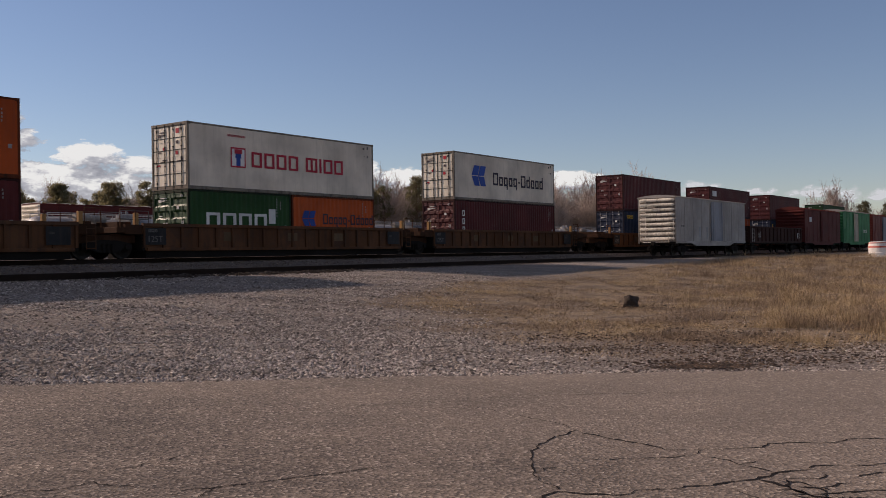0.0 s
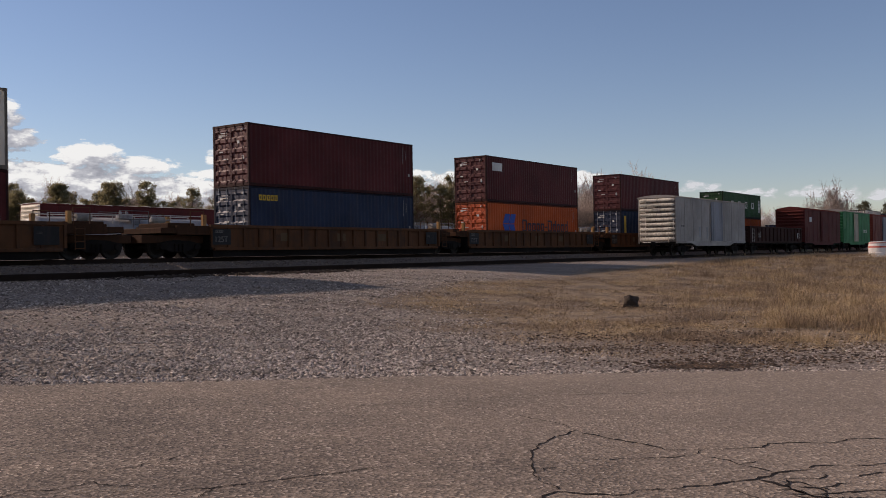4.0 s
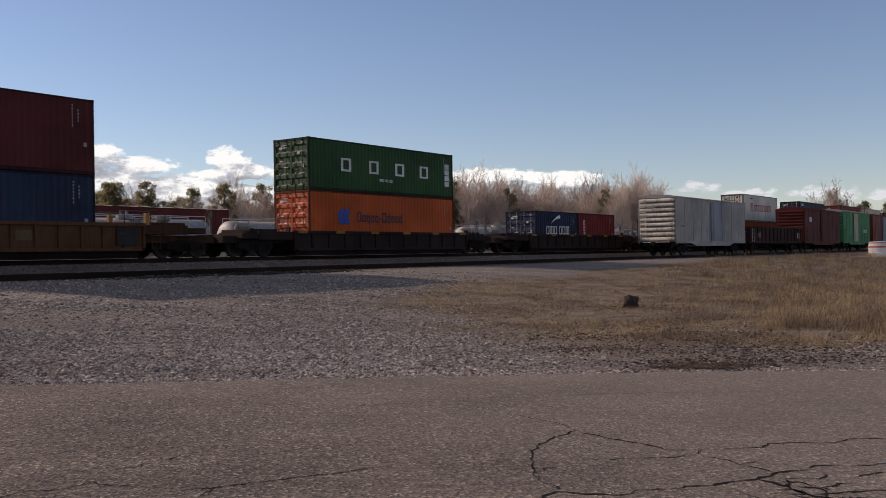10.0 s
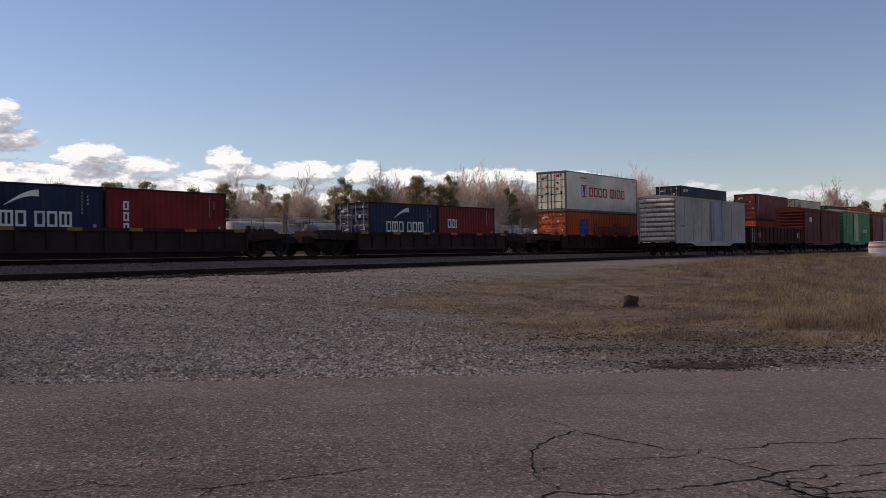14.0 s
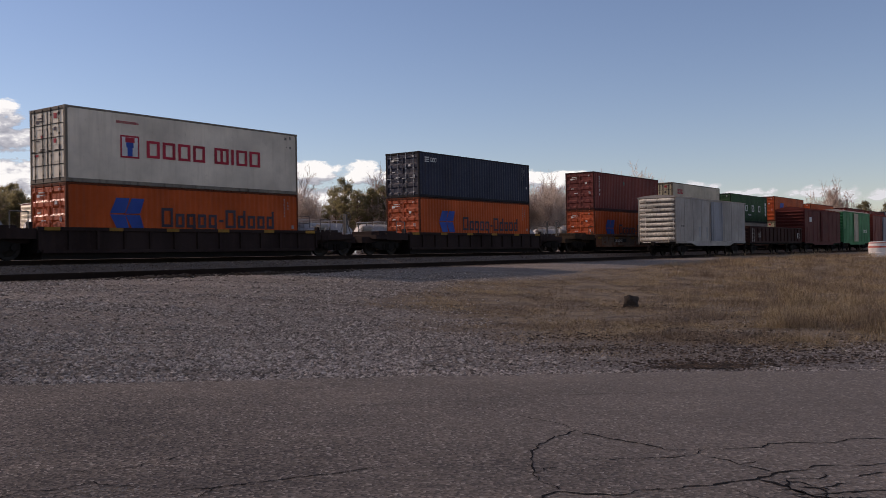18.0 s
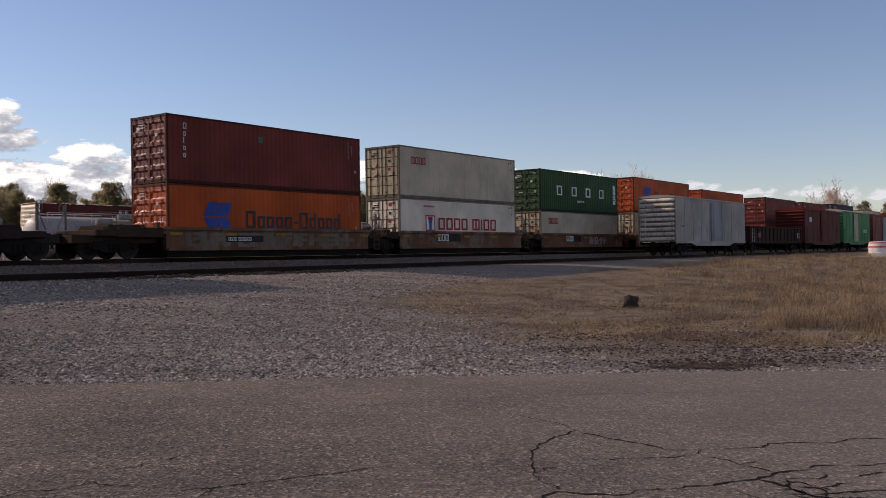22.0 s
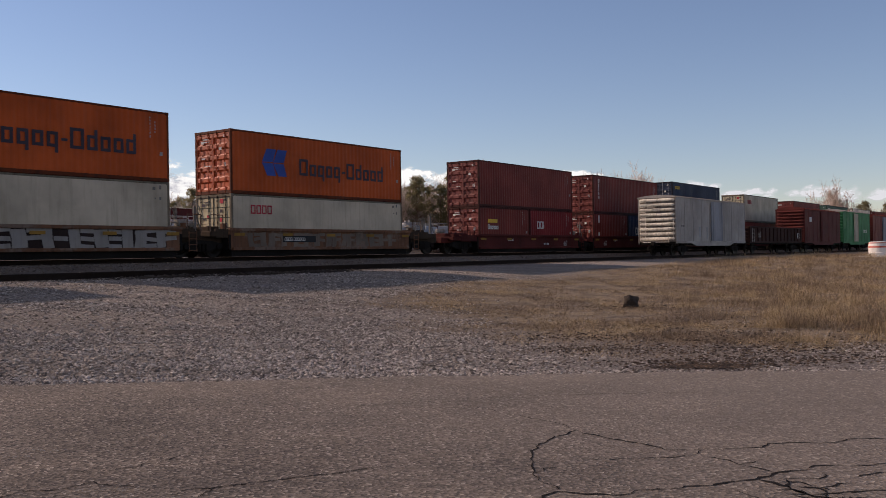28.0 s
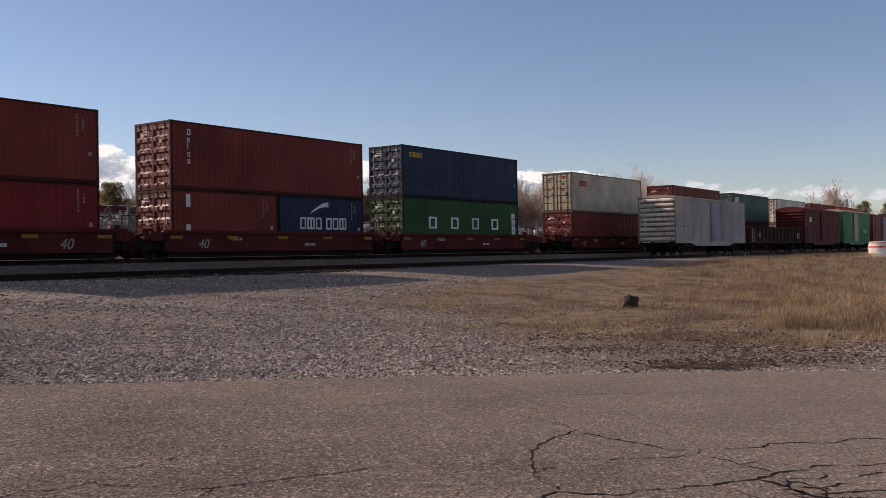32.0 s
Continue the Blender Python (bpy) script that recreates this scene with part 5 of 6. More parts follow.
crack([(6.28, 2.09), (6.48, 2.00)], 0.014, 9)
crack([(6.33, 1.67), (6.49, 1.66), (6.59, 1.47), (6.81, 1.27), (7.2, 1.0)], 0.018, 10)
crack([(5.92, 1.86), (5.85, 1.70), (5.83, 1.64), (5.75, 1.57), (5.69, 1.46), (5.74, 1.28), (5.7, 1.1)], 0.048, 11)
crack([(6.02, 1.71), (5.83, 1.64)], 0.030, 12)
crack([(5.99, 1.76), (6.14, 1.54), (6.30, 1.55)], 0.018, 13)
crack([(5.92, 1.48), (6.01, 1.41), (6.12, 1.36)], 0.024, 14)
crack([(5.72, 1.47), (5.92, 1.29), (6.05, 1.13), (6.3, 0.9)], 0.024, 15)
crack([(5.60, 1.90), (5.53, 1.81), (5.48, 1.71), (5.3, 1.6)], 0.014, 16)
crack([(6.27, 1.36), (6.54, 1.22), (6.8, 1.05)], 0.016, 17)
crack([(7.46, 5.45), (7.20, 4.64), (7.04, 4.13), (6.95, 3.85), (6.78, 3.60)], 0.011, 18)
crack([(7.46, 5.45), (8.03, 5.04), (8.38, 4.57), (9.3, 3.4)], 0.013, 19)
crack([(3.61, 5.99), (3.69, 5.77), (3.84, 5.66), (4.02, 5.59), (4.14, 5.67), (4.26, 5.58), (4.41, 5.65), (4.52, 5.63), (4.63, 5.53)], 0.018, 20)
crack([(2.85, 5.75), (3.01, 5.62), (3.20, 5.62), (3.31, 5.49), (3.58, 5.50), (3.57, 5.27), (3.63, 5.11)], 0.017, 21)
crack([(3.66, 4.80), (3.77, 4.78), (3.97, 4.63), (4.28, 4.44), (4.55, 4.30), (4.98, 4.05)], 0.020, 22)
crack([(3.87, 4.74), (3.79, 4.61), (3.6, 4.5)], 0.017, 23)
crack([(4.75, 7.42), (4.97, 7.32), (5.12, 7.23)], 0.015, 24)
crack([(5.58, 6.97), (6.22, 6.44), (6.64, 6.10), (7.46, 5.45)], 0.012, 25)
crack([(4.04, 5.43), (4.12, 5.34)], 0.014, 26)
for i in range(16):
    r = random.Random(40 + i)
    x, y = 5.72 + r.gauss(0, 0.10), 1.36 + r.gauss(0, 0.13)
    a = r.uniform(0, math.tau)
    crack([(x, y), (x + 0.10 * math.cos(a), y + 0.10 * math.sin(a)), (x + 0.18 * math.cos(a + 0.6), y + 0.18 * math.sin(a + 0.6))], r.uniform(0.01, 0.03), 60 + i)


def scuff_material():
    m, n, l, bsdf = nodes_of("chalky_scuff")
    tc = n.new("ShaderNodeTexCoord").outputs["Object"]
    bsdf.inputs["Base Color"].default_value = (0.44, 0.38, 0.31, 1)
    bsdf.inputs["Roughness"].default_value = 0.95
    l.new(ramp_node(n, l, noise_node(n, l, tc, 14.0, 6, 0.75), [(0.43, (0, 0, 0)), (0.68, (0.6,) * 3)]), bsdf.inputs["Alpha"])
    return m


M_SCUFF = scuff_material()


def scuff(x, y, length, width, turn, seed):
    """A worn pale smear on the asphalt, ragged at its rim."""
    bm = bmesh.new()
    ring = []
    for k in range(28):
        a = k * math.tau / 28
        q = 1 + 0.35 * noise.noise(Vector((math.cos(a) * 1.5, math.sin(a) * 1.5, seed)))
        ring.append(bm.verts.new((math.cos(a) * length * q / 2, math.sin(a) * width * q / 2, 0)))
    bm.faces.new(ring)
    part("scuff", bm, M_SCUFF, road, "pale chalky scuff", pose(x, y, 0.034, 0, 0, turn))


for i, (x, y, ln, wd, turn) in enumerate(((3.95, 6.69, 0.48, 0.10, -58), (3.70, 6.68, 0.3, 0.09, -58), (4.74, 6.47, 0.32, 0.12, -58), (3.54, 5.13, 0.32, 0.12, -55), (3.40, 5.30, 0.2, 0.08, -55))):
    scuff(x, y, ln, wd, turn, i * 3.7)


def debris(x, y, seed):
    r = random.Random(seed)
    bm = bmesh.new()
    for i in range(130):
        px, py = x + r.gauss(0, 0.8), y + r.gauss(0, 0.3)
        z = ground_z(px, py)
        a = r.uniform(0, math.tau)
        h, l = r.uniform(0.01, 0.10), r.uniform(0.1, 0.4)
        rod(bm, (px, py, z + 0.01), (px + l * math.cos(a), py + l * math.sin(a), z + h), r.uniform(0.01, 0.03), 5)
    ob = part("dead_weeds", bm, M_BLOCK)
    tagged(ob, "dark dead weeds and twigs beside the rail", "weeds", kind="stuff")


debris(18.6, 24.3, 1)
debris(22.4, 24.2, 2)
debris(25.2, 24.0, 3)


# ---- trees ----
def bark(name, color):
    return painted(name, color, dirt=tuple(c * 0.5 for c in color), dirt_amount=0.5, rough=0.95)


M_BARK = bark("grey_bark", (0.36, 0.312, 0.278))
M_TWIG = bark("grey_brown_twigs", (0.52, 0.445, 0.392))
M_TWIG_RED = bark("reddish_brown_twigs", (0.43, 0.345, 0.295))
M_PINE_BARK = bark("pine_bark", (0.15, 0.10, 0.075))


def needle_material(name, dark, light):
    m, n, l, bsdf = nodes_of(name)
    isl = n.new("ShaderNodeNewGeometry").outputs["Random Per Island"]
    l.new(ramp_node(n, l, isl, [(0.0, dark), (1.0, light)]), bsdf.inputs["Base Color"])
    bsdf.inputs["Roughness"].default_value = 0.8
    back = n.new("ShaderNodeBsdfTranslucent")
    back.inputs["Color"].default_value = (1.9 * light[0], 1.75 * light[1], 1.9 * light[2], 1)
    mx = n.new("ShaderNodeMixShader")
    mx.inputs[0].default_value = 0.55
    l.new(bsdf.outputs[0], mx.inputs[1])
    l.new(back.outputs[0], mx.inputs[2])
    l.new(mx.outputs[0], n["Material Output"].inputs["Surface"])
    return m


M_NEEDLE = needle_material("pine_needles", (0.060, 0.060, 0.030), (0.150, 0.145, 0.074))


def branch_tree(seed, H):
    """Limbs and twigs of a leafless tree as two lists of tapered sticks."""
    r = random.Random(seed)
    limbs, twigs = [], []

    def grow(p, d, length, radius, level):
        n = 3 if level < 2 else 2
        q = p
        for i in range(n):
            d = (d + Vector((r.uniform(-1, 1), r.uniform(-1, 1), r.uniform(-0.4, 0.8))) * (0.14 + 0.075 * level)).normalized()
            e = q + d * length / n
            r0, r1 = radius * (1 - 0.55 * i / n), radius * (1 - 0.55 * (i + 1) / n)
            (limbs if level < 2 else twigs).append((q, e, max(r0, 0.022), max(r1, 0.015)))
            if level < 4 and (level or i >= 1):
                for k in range(3 if level < 3 else 2):
                    a = r.uniform(0, math.tau)
                    side = d.orthogonal().normalized()
                    side = Matrix.Rotation(a, 3, d) @ side
                    grow(q.lerp(e, r.uniform(0.2, 1.0)), (d * r.uniform(0.6, 1.1) + side * r.uniform(0.5, 0.9) + Vector((0, 0, 0.12))).normalized(), length * r.uniform(0.42, 0.64), r1 * 0.6, level + 1)
            q = e
        if level < 4:
            grow(q, d, length * 0.6, radius * 0.45, level + 1)

    grow(Vector((0, 0, -0.3)), Vector((r.uniform(-0.08, 0.08), r.uniform(-0.08, 0.08), 1)), H * 0.52, H * 0.016, 0)
    top = max(e.z for _, e, _, _ in limbs + twigs)
    f = H / top
    return [[(a * f, b * f, ra, rb) for a, b, ra, rb in s] for s in (limbs, twigs)]


def stick_mesh(name, sticks, sides):
    vs, fs = [], []
    for a, b, ra, rb in sticks:
        d = (b - a).normalized()
        u = d.orthogonal().normalized()
        w = d.cross(u)
        o = len(vs)
        for c, q in ((a, ra), (b, rb)):
            vs += [c + (u * math.cos(k * math.tau / sides) + w * math.sin(k * math.tau / sides)) * q for k in range(sides)]
        fs += [(o + k, o + (k + 1) % sides, o + sides + (k + 1) % sides, o + sides + k) for k in range(sides)]
    me = bpy.data.meshes.new(name)
    me.from_pydata(vs, [], fs)
    me.materials.append(None)
    return me


def pine_crown(seed, H):
    """Irregular tiers of needle tufts, each of small bent leaves, with gaps between them."""
    r = random.Random(seed)
    vs, fs, sticks = [], [], []
    clumps = []
    for i in range(r.randint(48, 58)):
        f = r.uniform(0.0, 1.0) ** 0.75
        z = H * (0.40 + 0.57 * f)
        reach = H * 0.15 * math.sqrt(max(0.04, 1 - ((f - 0.35) / 0.68) ** 2)) * math.sqrt(r.uniform(0.02, 1.2))
        a = r.uniform(0, math.tau)
        c = Vector((reach * math.cos(a), reach * math.sin(a), z + reach * 0.25))
        clumps.append((c, H * r.uniform(0.026, 0.052)))
        sticks.append((Vector((0, 0, z - reach * 0.3)), c, 0.07, 0.03))
    for c, s in clumps:
        for k in range(120):
            d = Vector((r.gauss(0, 1), r.gauss(0, 1), r.gauss(0, 0.6)))
            d = d.normalized() * s * r.uniform(0.35, 1.1)
            p = c + d
            q = (d.normalized() + Vector((r.uniform(-0.8, 0.8), r.uniform(-0.8, 0.8), r.uniform(-0.2, 0.8)))).normalized()
            u = q.orthogonal().normalized() * r.uniform(0.03, 0.075)
            u = Matrix.Rotation(r.uniform(0, 6.28), 3, q) @ u
            ln = r.uniform(0.14, 0.30)
            o = len(vs)
            vs += [p - u, p + u, p + q * ln + u * 0.4, p + q * ln - u * 0.4]
            fs.append((o, o + 1, o + 2, o + 3))
    me = bpy.data.meshes.new("crown")
    me.from_pydata(vs, [], fs)
    me.materials.append(None)
    return me, sticks


BARE, PINE = [], []
for i in range(6):
    limbs, twigs = branch_tree(100 + i, 15.0)
    BARE.append((stick_mesh("trunk", limbs, 5), stick_mesh("twigs", twigs, 3)))
for i in range(5):
    crown, sticks = pine_crown(200 + i, 15.0)
    sticks.append((Vector((0, 0, -0.3)), Vector((0.1, 0.05, 14.2)), 0.24, 0.06))
    PINE.append((stick_mesh("trunk", sticks, 6), crown))


def plant(kind, bearing, distance, H, seed):
    r = random.Random(seed)
    x, y = distance * math.sin(radians(bearing)), distance * math.cos(radians(bearing))
    s = H / 15.0
    trunk, crown = (PINE if kind == "pine" else BARE)[r.randrange(5 if kind == "pine" else 6)]
    label = "tall dark green pine tree with a ragged crown" if kind == "pine" else "leafless brown-grey tree with fine twigs"
    t = thing("pine_tree" if kind == "pine" else "bare_tree", label, "tree", "trees behind the yard")
    t.matrix_basis = Matrix.LocRotScale((x, y, 0.6), Euler((0, 0, r.uniform(0, 6.28))), (s * r.uniform(0.7, 1.05), s * r.uniform(0.7, 1.05), s) if kind == "pine" else (s * r.uniform(0.6, 0.9), s * r.uniform(0.6, 0.9), s))
    part("trunk", trunk, M_PINE_BARK if kind == "pine" else M_BARK, t)
    part("crown", crown, M_NEEDLE if kind == "pine" else M_TWIG_RED if r.random() < 0.45 else M_TWIG, t)


def wood():
    r = random.Random(5)
    # stretches of the wood: bearings, share of pines, height range, number
    for b0, b1, share, h0, h1, num in ((22, 36.5, 0.80, 9.8, 14.2, 118), (36.5, 43, 0.30, 9.5, 14.0, 32), (43, 50, 0.18, 10.5, 15, 34), (50, 55, 0.40, 12, 16.0, 36),
                                       (55, 64, 0.08, 12, 16.0, 58), (64, 67, 0.08, 11, 14.5, 28), (67, 79, 0.25, 7, 9.5, 50), (79, 86, 0.3, 7, 10, 18)):
        for i in range(num):
            b = b0 + (b1 - b0) * (i + r.uniform(0, 1)) / num
            kind = "pine" if r.random() < share else "bare"
            d = r.uniform(165, 210)
            h = r.uniform(h0, h1) * (1.02 if kind == "pine" else 1.12)
            plant(kind, b, d, h, r.randrange(10 ** 6))
    for b, h, kind in ((31.6, 13.8, "pine"), (34.1, 14.0, "pine"), (36.3, 14.3, "pine"), (48.0, 14.8, "pine"), (49.7, 13.0, "pine"), (52.4, 15.0, "pine"), (53.9, 13.6, "pine"), (54.6, 12.4, "pine"), (66.0, 17.5, "bare"), (77.4, 13.0, "bare"), (76.6, 12.4, "bare"), (41.0, 17, "bare"), (56.0, 18, "bare"), (45.5, 17.5, "bare")):
        plant(kind, b, 168, h, int(b * 100))


wood()


def thicket():
    """Low brush along the foot of the wood, of fine upright sticks."""
    r = random.Random(9)
    sticks = []
    for i in range(5000):
        b, d = radians(r.uniform(24, 84)), r.uniform(150, 166)
        p = Vector((d * math.sin(b), d * math.cos(b), 0.4))
        h = r.uniform(1.5, 5.2) * (0.6 + 0.8 * abs(noise.noise(Vector((b * 30, 0, 0)))) )
        sticks.append((p, p + Vector((r.uniform(-0.5, 0.5), r.uniform(-0.5, 0.5), 1)) * h, 0.07, 0.03))
    ob = part("brush", stick_mesh("brush", sticks, 3), M_TWIG_RED)
    tagged(ob, "brown leafless brush at the foot of the trees", "brush", kind="stuff")


thicket()


# ---- clouds on a far backdrop ----
CLOUD_R = 2700.0


def cloud_material():
    m, n, l, bsdf = nodes_of("cumulus_backdrop")
    n.remove(bsdf)
    tc = n.new("ShaderNodeTexCoord").outputs["Object"]
    sep = n.new("ShaderNodeSeparateXYZ")
    l.new(tc, sep.inputs[0])

    def op(kind, a, b=None, c=None, clamp=False):
        q = n.new("ShaderNodeMath")
        q.operation, q.use_clamp = kind, clamp
        for i, v in enumerate((a, b, c)):
            if v is None:
                continue
            if isinstance(v, (int, float)):
                q.inputs[i].default_value = v
            else:
                l.new(v, q.inputs[i])
        return q.outputs[0]

    az0 = op("MULTIPLY", op("ARCTAN2", sep.outputs["X"], sep.outputs["Y"]), 57.2958)
    el0 = op("MULTIPLY", sep.outputs["Z"], 57.2958 / CLOUD_R)
    # heads: bearing, height and half-sizes in degrees
    heads = ((27.3, 8.2, 2.6, 1.1, 1), (28.6, 6.8, 2.4, 0.8, 1), (33.0, 5.9, 2.1, 1.0, 1), (36.0, 5.5, 2.2, 0.6, 1), (31.0, 5.0, 5.0, 0.7, 1), (41.0, 5.8, 1.4, 1.0, 1), (41.6, 5.1, 3.0, 0.6, 1),
             (45.6, 5.1, 2.6, 0.75, 1), (49.1, 5.1, 1.2, 0.95, 1), (52.0, 4.7, 2.0, 0.75, 1), (56.5, 4.6, 4.0, 0.75, 1), (61.0, 4.4, 3.0, 0.7, 1), (69.4, 3.7, 2.2, 0.6, 0.45), (72.5, 3.3, 3.0, 0.4, 0.3),
             (76.6, 3.1, 3.6, 0.6, 0.45), (80.5, 2.9, 4.4, 0.6, 0.4), (72.9, 5.15, 0.8, 0.14, 0.15), (20.0, 8.0, 5.0, 3.0, 1), (10.0, 6.0, 7.0, 3.0, 1))

    def density(az, el):
        comb = n.new("ShaderNodeCombineXYZ")
        l.new(az, comb.inputs[0])
        l.new(op("MULTIPLY", el, 2.0), comb.inputs[1])
        f1 = op("ADD", op("MULTIPLY", noise_node(n, l, comb.outputs[0], 0.50, 8, 0.57), 0.5), op("MULTIPLY", noise_node(n, l, comb.outputs[0], 1.15, 7, 0.6), 0.5))
        total = None
        for a, e, wa, we, amp in heads:
            dx = op("DIVIDE", op("SUBTRACT", az, a), wa)
            dy = op("DIVIDE", op("SUBTRACT", el, e), we)
            d = op("SUBTRACT", amp, op("ADD", op("MULTIPLY", dx, dx), op("MULTIPLY", dy, dy)))
            total = d if total is None else op("SMOOTH_MAX", total, d, 0.3)
        rim = op("MULTIPLY_ADD", az, -0.080, 7.3)
        low = op("SUBTRACT", 1.0, op("MULTIPLY", op("MAXIMUM", op("SUBTRACT", el, rim), 0.0), 1.3))
        total = op("MAXIMUM", op("MAXIMUM", total, low), -1.5)
        return op("ADD", op("MULTIPLY", total, 0.55), op("MULTIPLY", op("SUBTRACT", f1, 0.5), 2.5))

    d0 = density(az0, el0)
    d1 = density(op("SUBTRACT", az0, 0.45), op("ADD", el0, 0.42))
    alpha = op("MULTIPLY", op("MULTIPLY", op("SUBTRACT", d0, 0.02), 4.5, clamp=True), 0.97)
    d2 = density(op("SUBTRACT", az0, 0.7), op("ADD", el0, 1.15))
    near_lit = op("MULTIPLY", op("SUBTRACT", d0, d1), 0.95)
    lit = op("ADD", op("MULTIPLY_ADD", op("SUBTRACT", d0, d2), 0.62, 0.42), near_lit, clamp=True)
    colour = ramp_node(n, l, lit, [(0.0, (0.33, 0.38, 0.42)), (0.52, (0.52, 0.59, 0.62)), (0.82, (0.84, 0.94, 0.91)), (1.0, (0.93, 1.04, 0.99))])
    away = op("MULTIPLY", op("MULTIPLY_ADD", az0, 0.16, -9.9, clamp=True), 0.65)
    colour = mix_node(n, l, away, colour, (0.55, 0.64, 0.69))
    em = n.new("ShaderNodeEmission")
    l.new(colour, em.inputs["Color"])
    em.inputs["Strength"].default_value = CLOUD_GLOW
    tr = n.new("ShaderNodeBsdfTransparent")
    mx = n.new("ShaderNodeMixShader")
    l.new(alpha, mx.inputs[0])
    l.new(tr.outputs[0], mx.inputs[1])
    l.new(em.outputs[0], mx.inputs[2])
    l.new(mx.outputs[0], n["Material Output"].inputs["Surface"])
    return m


CLOUD_GLOW = 0.95
bm = bmesh.new()
ring = []
for i in range(97):
    a = i * math.tau / 96
    ring.append([bm.verts.new((CLOUD_R * math.sin(a), CLOUD_R * math.cos(a), z)) for z in (-30, 250, 560)])
for a, b in zip(ring, ring[1:]):
    for k in range(2):
        bm.faces.new((a[k], a[k + 1], b[k + 1], b[k]))
clouds = part("backdrop", bm, cloud_material())
clouds.visible_shadow = False
tagged(clouds, "white cumulus clouds low over the horizon", "clouds", kind="structure")


# ---- an unseen cloud, added to drift across the sun and dim it ----
WIND, WIND_SPEED = Vector((-1, 0, 0)), 15.0


def drifting_cloud_material():
    """Thick at the heart, thin at the rim and along its trailing side."""
    m, n, l, bsdf = nodes_of("thin_cumulus_vapour")
    n.remove(bsdf)
    tc = n.new("ShaderNodeTexCoord").outputs["Object"]
    sep = n.new("ShaderNodeSeparateXYZ")
    l.new(tc, sep.inputs[0])
    along, aside = n.new("ShaderNodeMapRange"), n.new("ShaderNodeMapRange")
    along.inputs["From Min"].default_value, along.inputs["From Max"].default_value = -340, 240
    l.new(sep.outputs["X"], along.inputs["Value"])
    thick = ramp_node(n, l, along.outputs[0], [((x + 340) / 580, (v, v, v)) for x, v in ((-340, 0.0), (-210, 0.15), (-120, 0.43), (-30, 0.62), (0, 0.66), (60, 0.57), (135, 0.28), (205, 0.0))])
    dist = n.new("ShaderNodeMath")
    dist.operation = "ABSOLUTE"
    l.new(sep.outputs["Y"], dist.inputs[0])
    # cut off sideways so that mainly the near ground is dimmed
    aside.inputs["From Min"].default_value, aside.inputs["From Max"].default_value = 49, 38
    l.new(dist.outputs[0], aside.inputs["Value"])
    puff = ramp_node(n, l, noise_node(n, l, tc, 0.02, 5, 0.6), [(0.3, (0.94,) * 3), (0.7, (1.05,) * 3)])
    amount = mix_node(n, l, 1.0, mix_node(n, l, 1.0, thick, puff, "MULTIPLY"), aside.outputs[0], "MULTIPLY")
    clear, white = n.new("ShaderNodeBsdfTransparent"), n.new("ShaderNodeBsdfTranslucent")
    white.inputs["Color"].default_value = (0.85, 0.86, 0.88, 1)
    mx = n.new("ShaderNodeMixShader")
    l.new(amount, mx.inputs[0])
    l.new(clear.outputs[0], mx.inputs[1])
    l.new(white.outputs[0], mx.inputs[2])
    l.new(mx.outputs[0], n["Material Output"].inputs["Surface"])
    return m


bm = bmesh.new()
bmesh.ops.create_icosphere(bm, subdivisions=5, radius=1.0)
for v in bm.verts:
    p = v.co.copy()
    lump = 1 + 0.10 * noise.noise(p * 2.3) + 0.06 * noise.noise(p * 6.1)
    v.co = Vector((p.x * 345 * lump, p.y * 75 * lump, p.z * (14 if p.z > 0 else 6) * (lump + 0.5 * noise.noise(p * 9.0))))
drifting_cloud = part("drifting_cloud", to_mesh(bm, "drifting_cloud", True), drifting_cloud_material())
tagged(drifting_cloud, "broad thin white cumulus cloud, out of view, added to dim the sun", "cloud", kind="structure")
CLOUD_AT = Vector((14, -20, 0.5)) + SUN_TO * (700 / SUN_TO.z)         # where its heart stands at 17 s


# ---- loose stones ----
def stone_material(name, stops):
    m, n, l, bsdf = nodes_of(name)
    isl = n.new("ShaderNodeNewGeometry").outputs["Random Per Island"]
    l.new(ramp_node(n, l, isl, stops), bsdf.inputs["Base Color"])
    bsdf.inputs["Roughness"].default_value = 0.92
    return m


M_STONE = stone_material("crushed_limestone", [(0.0, (0.10, 0.080, 0.068)), (0.35, (0.255, 0.213, 0.183)), (0.8, (0.45, 0.388, 0.340)), (1.0, (0.64, 0.57, 0.51))])
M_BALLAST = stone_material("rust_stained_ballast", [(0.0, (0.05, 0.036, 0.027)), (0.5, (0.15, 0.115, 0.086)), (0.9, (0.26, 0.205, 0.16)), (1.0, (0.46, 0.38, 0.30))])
STONE_V = np.array([(1, 0, 0), (-1, 0, 0), (0, 1, 0), (0, -1, 0), (0, 0, 1), (0, 0, -1)], float)
STONE_F = np.array([(0, 2, 4), (2, 1, 4), (1, 3, 4), (3, 0, 4), (2, 0, 5), (1, 2, 5), (3, 1, 5), (0, 3, 5)])


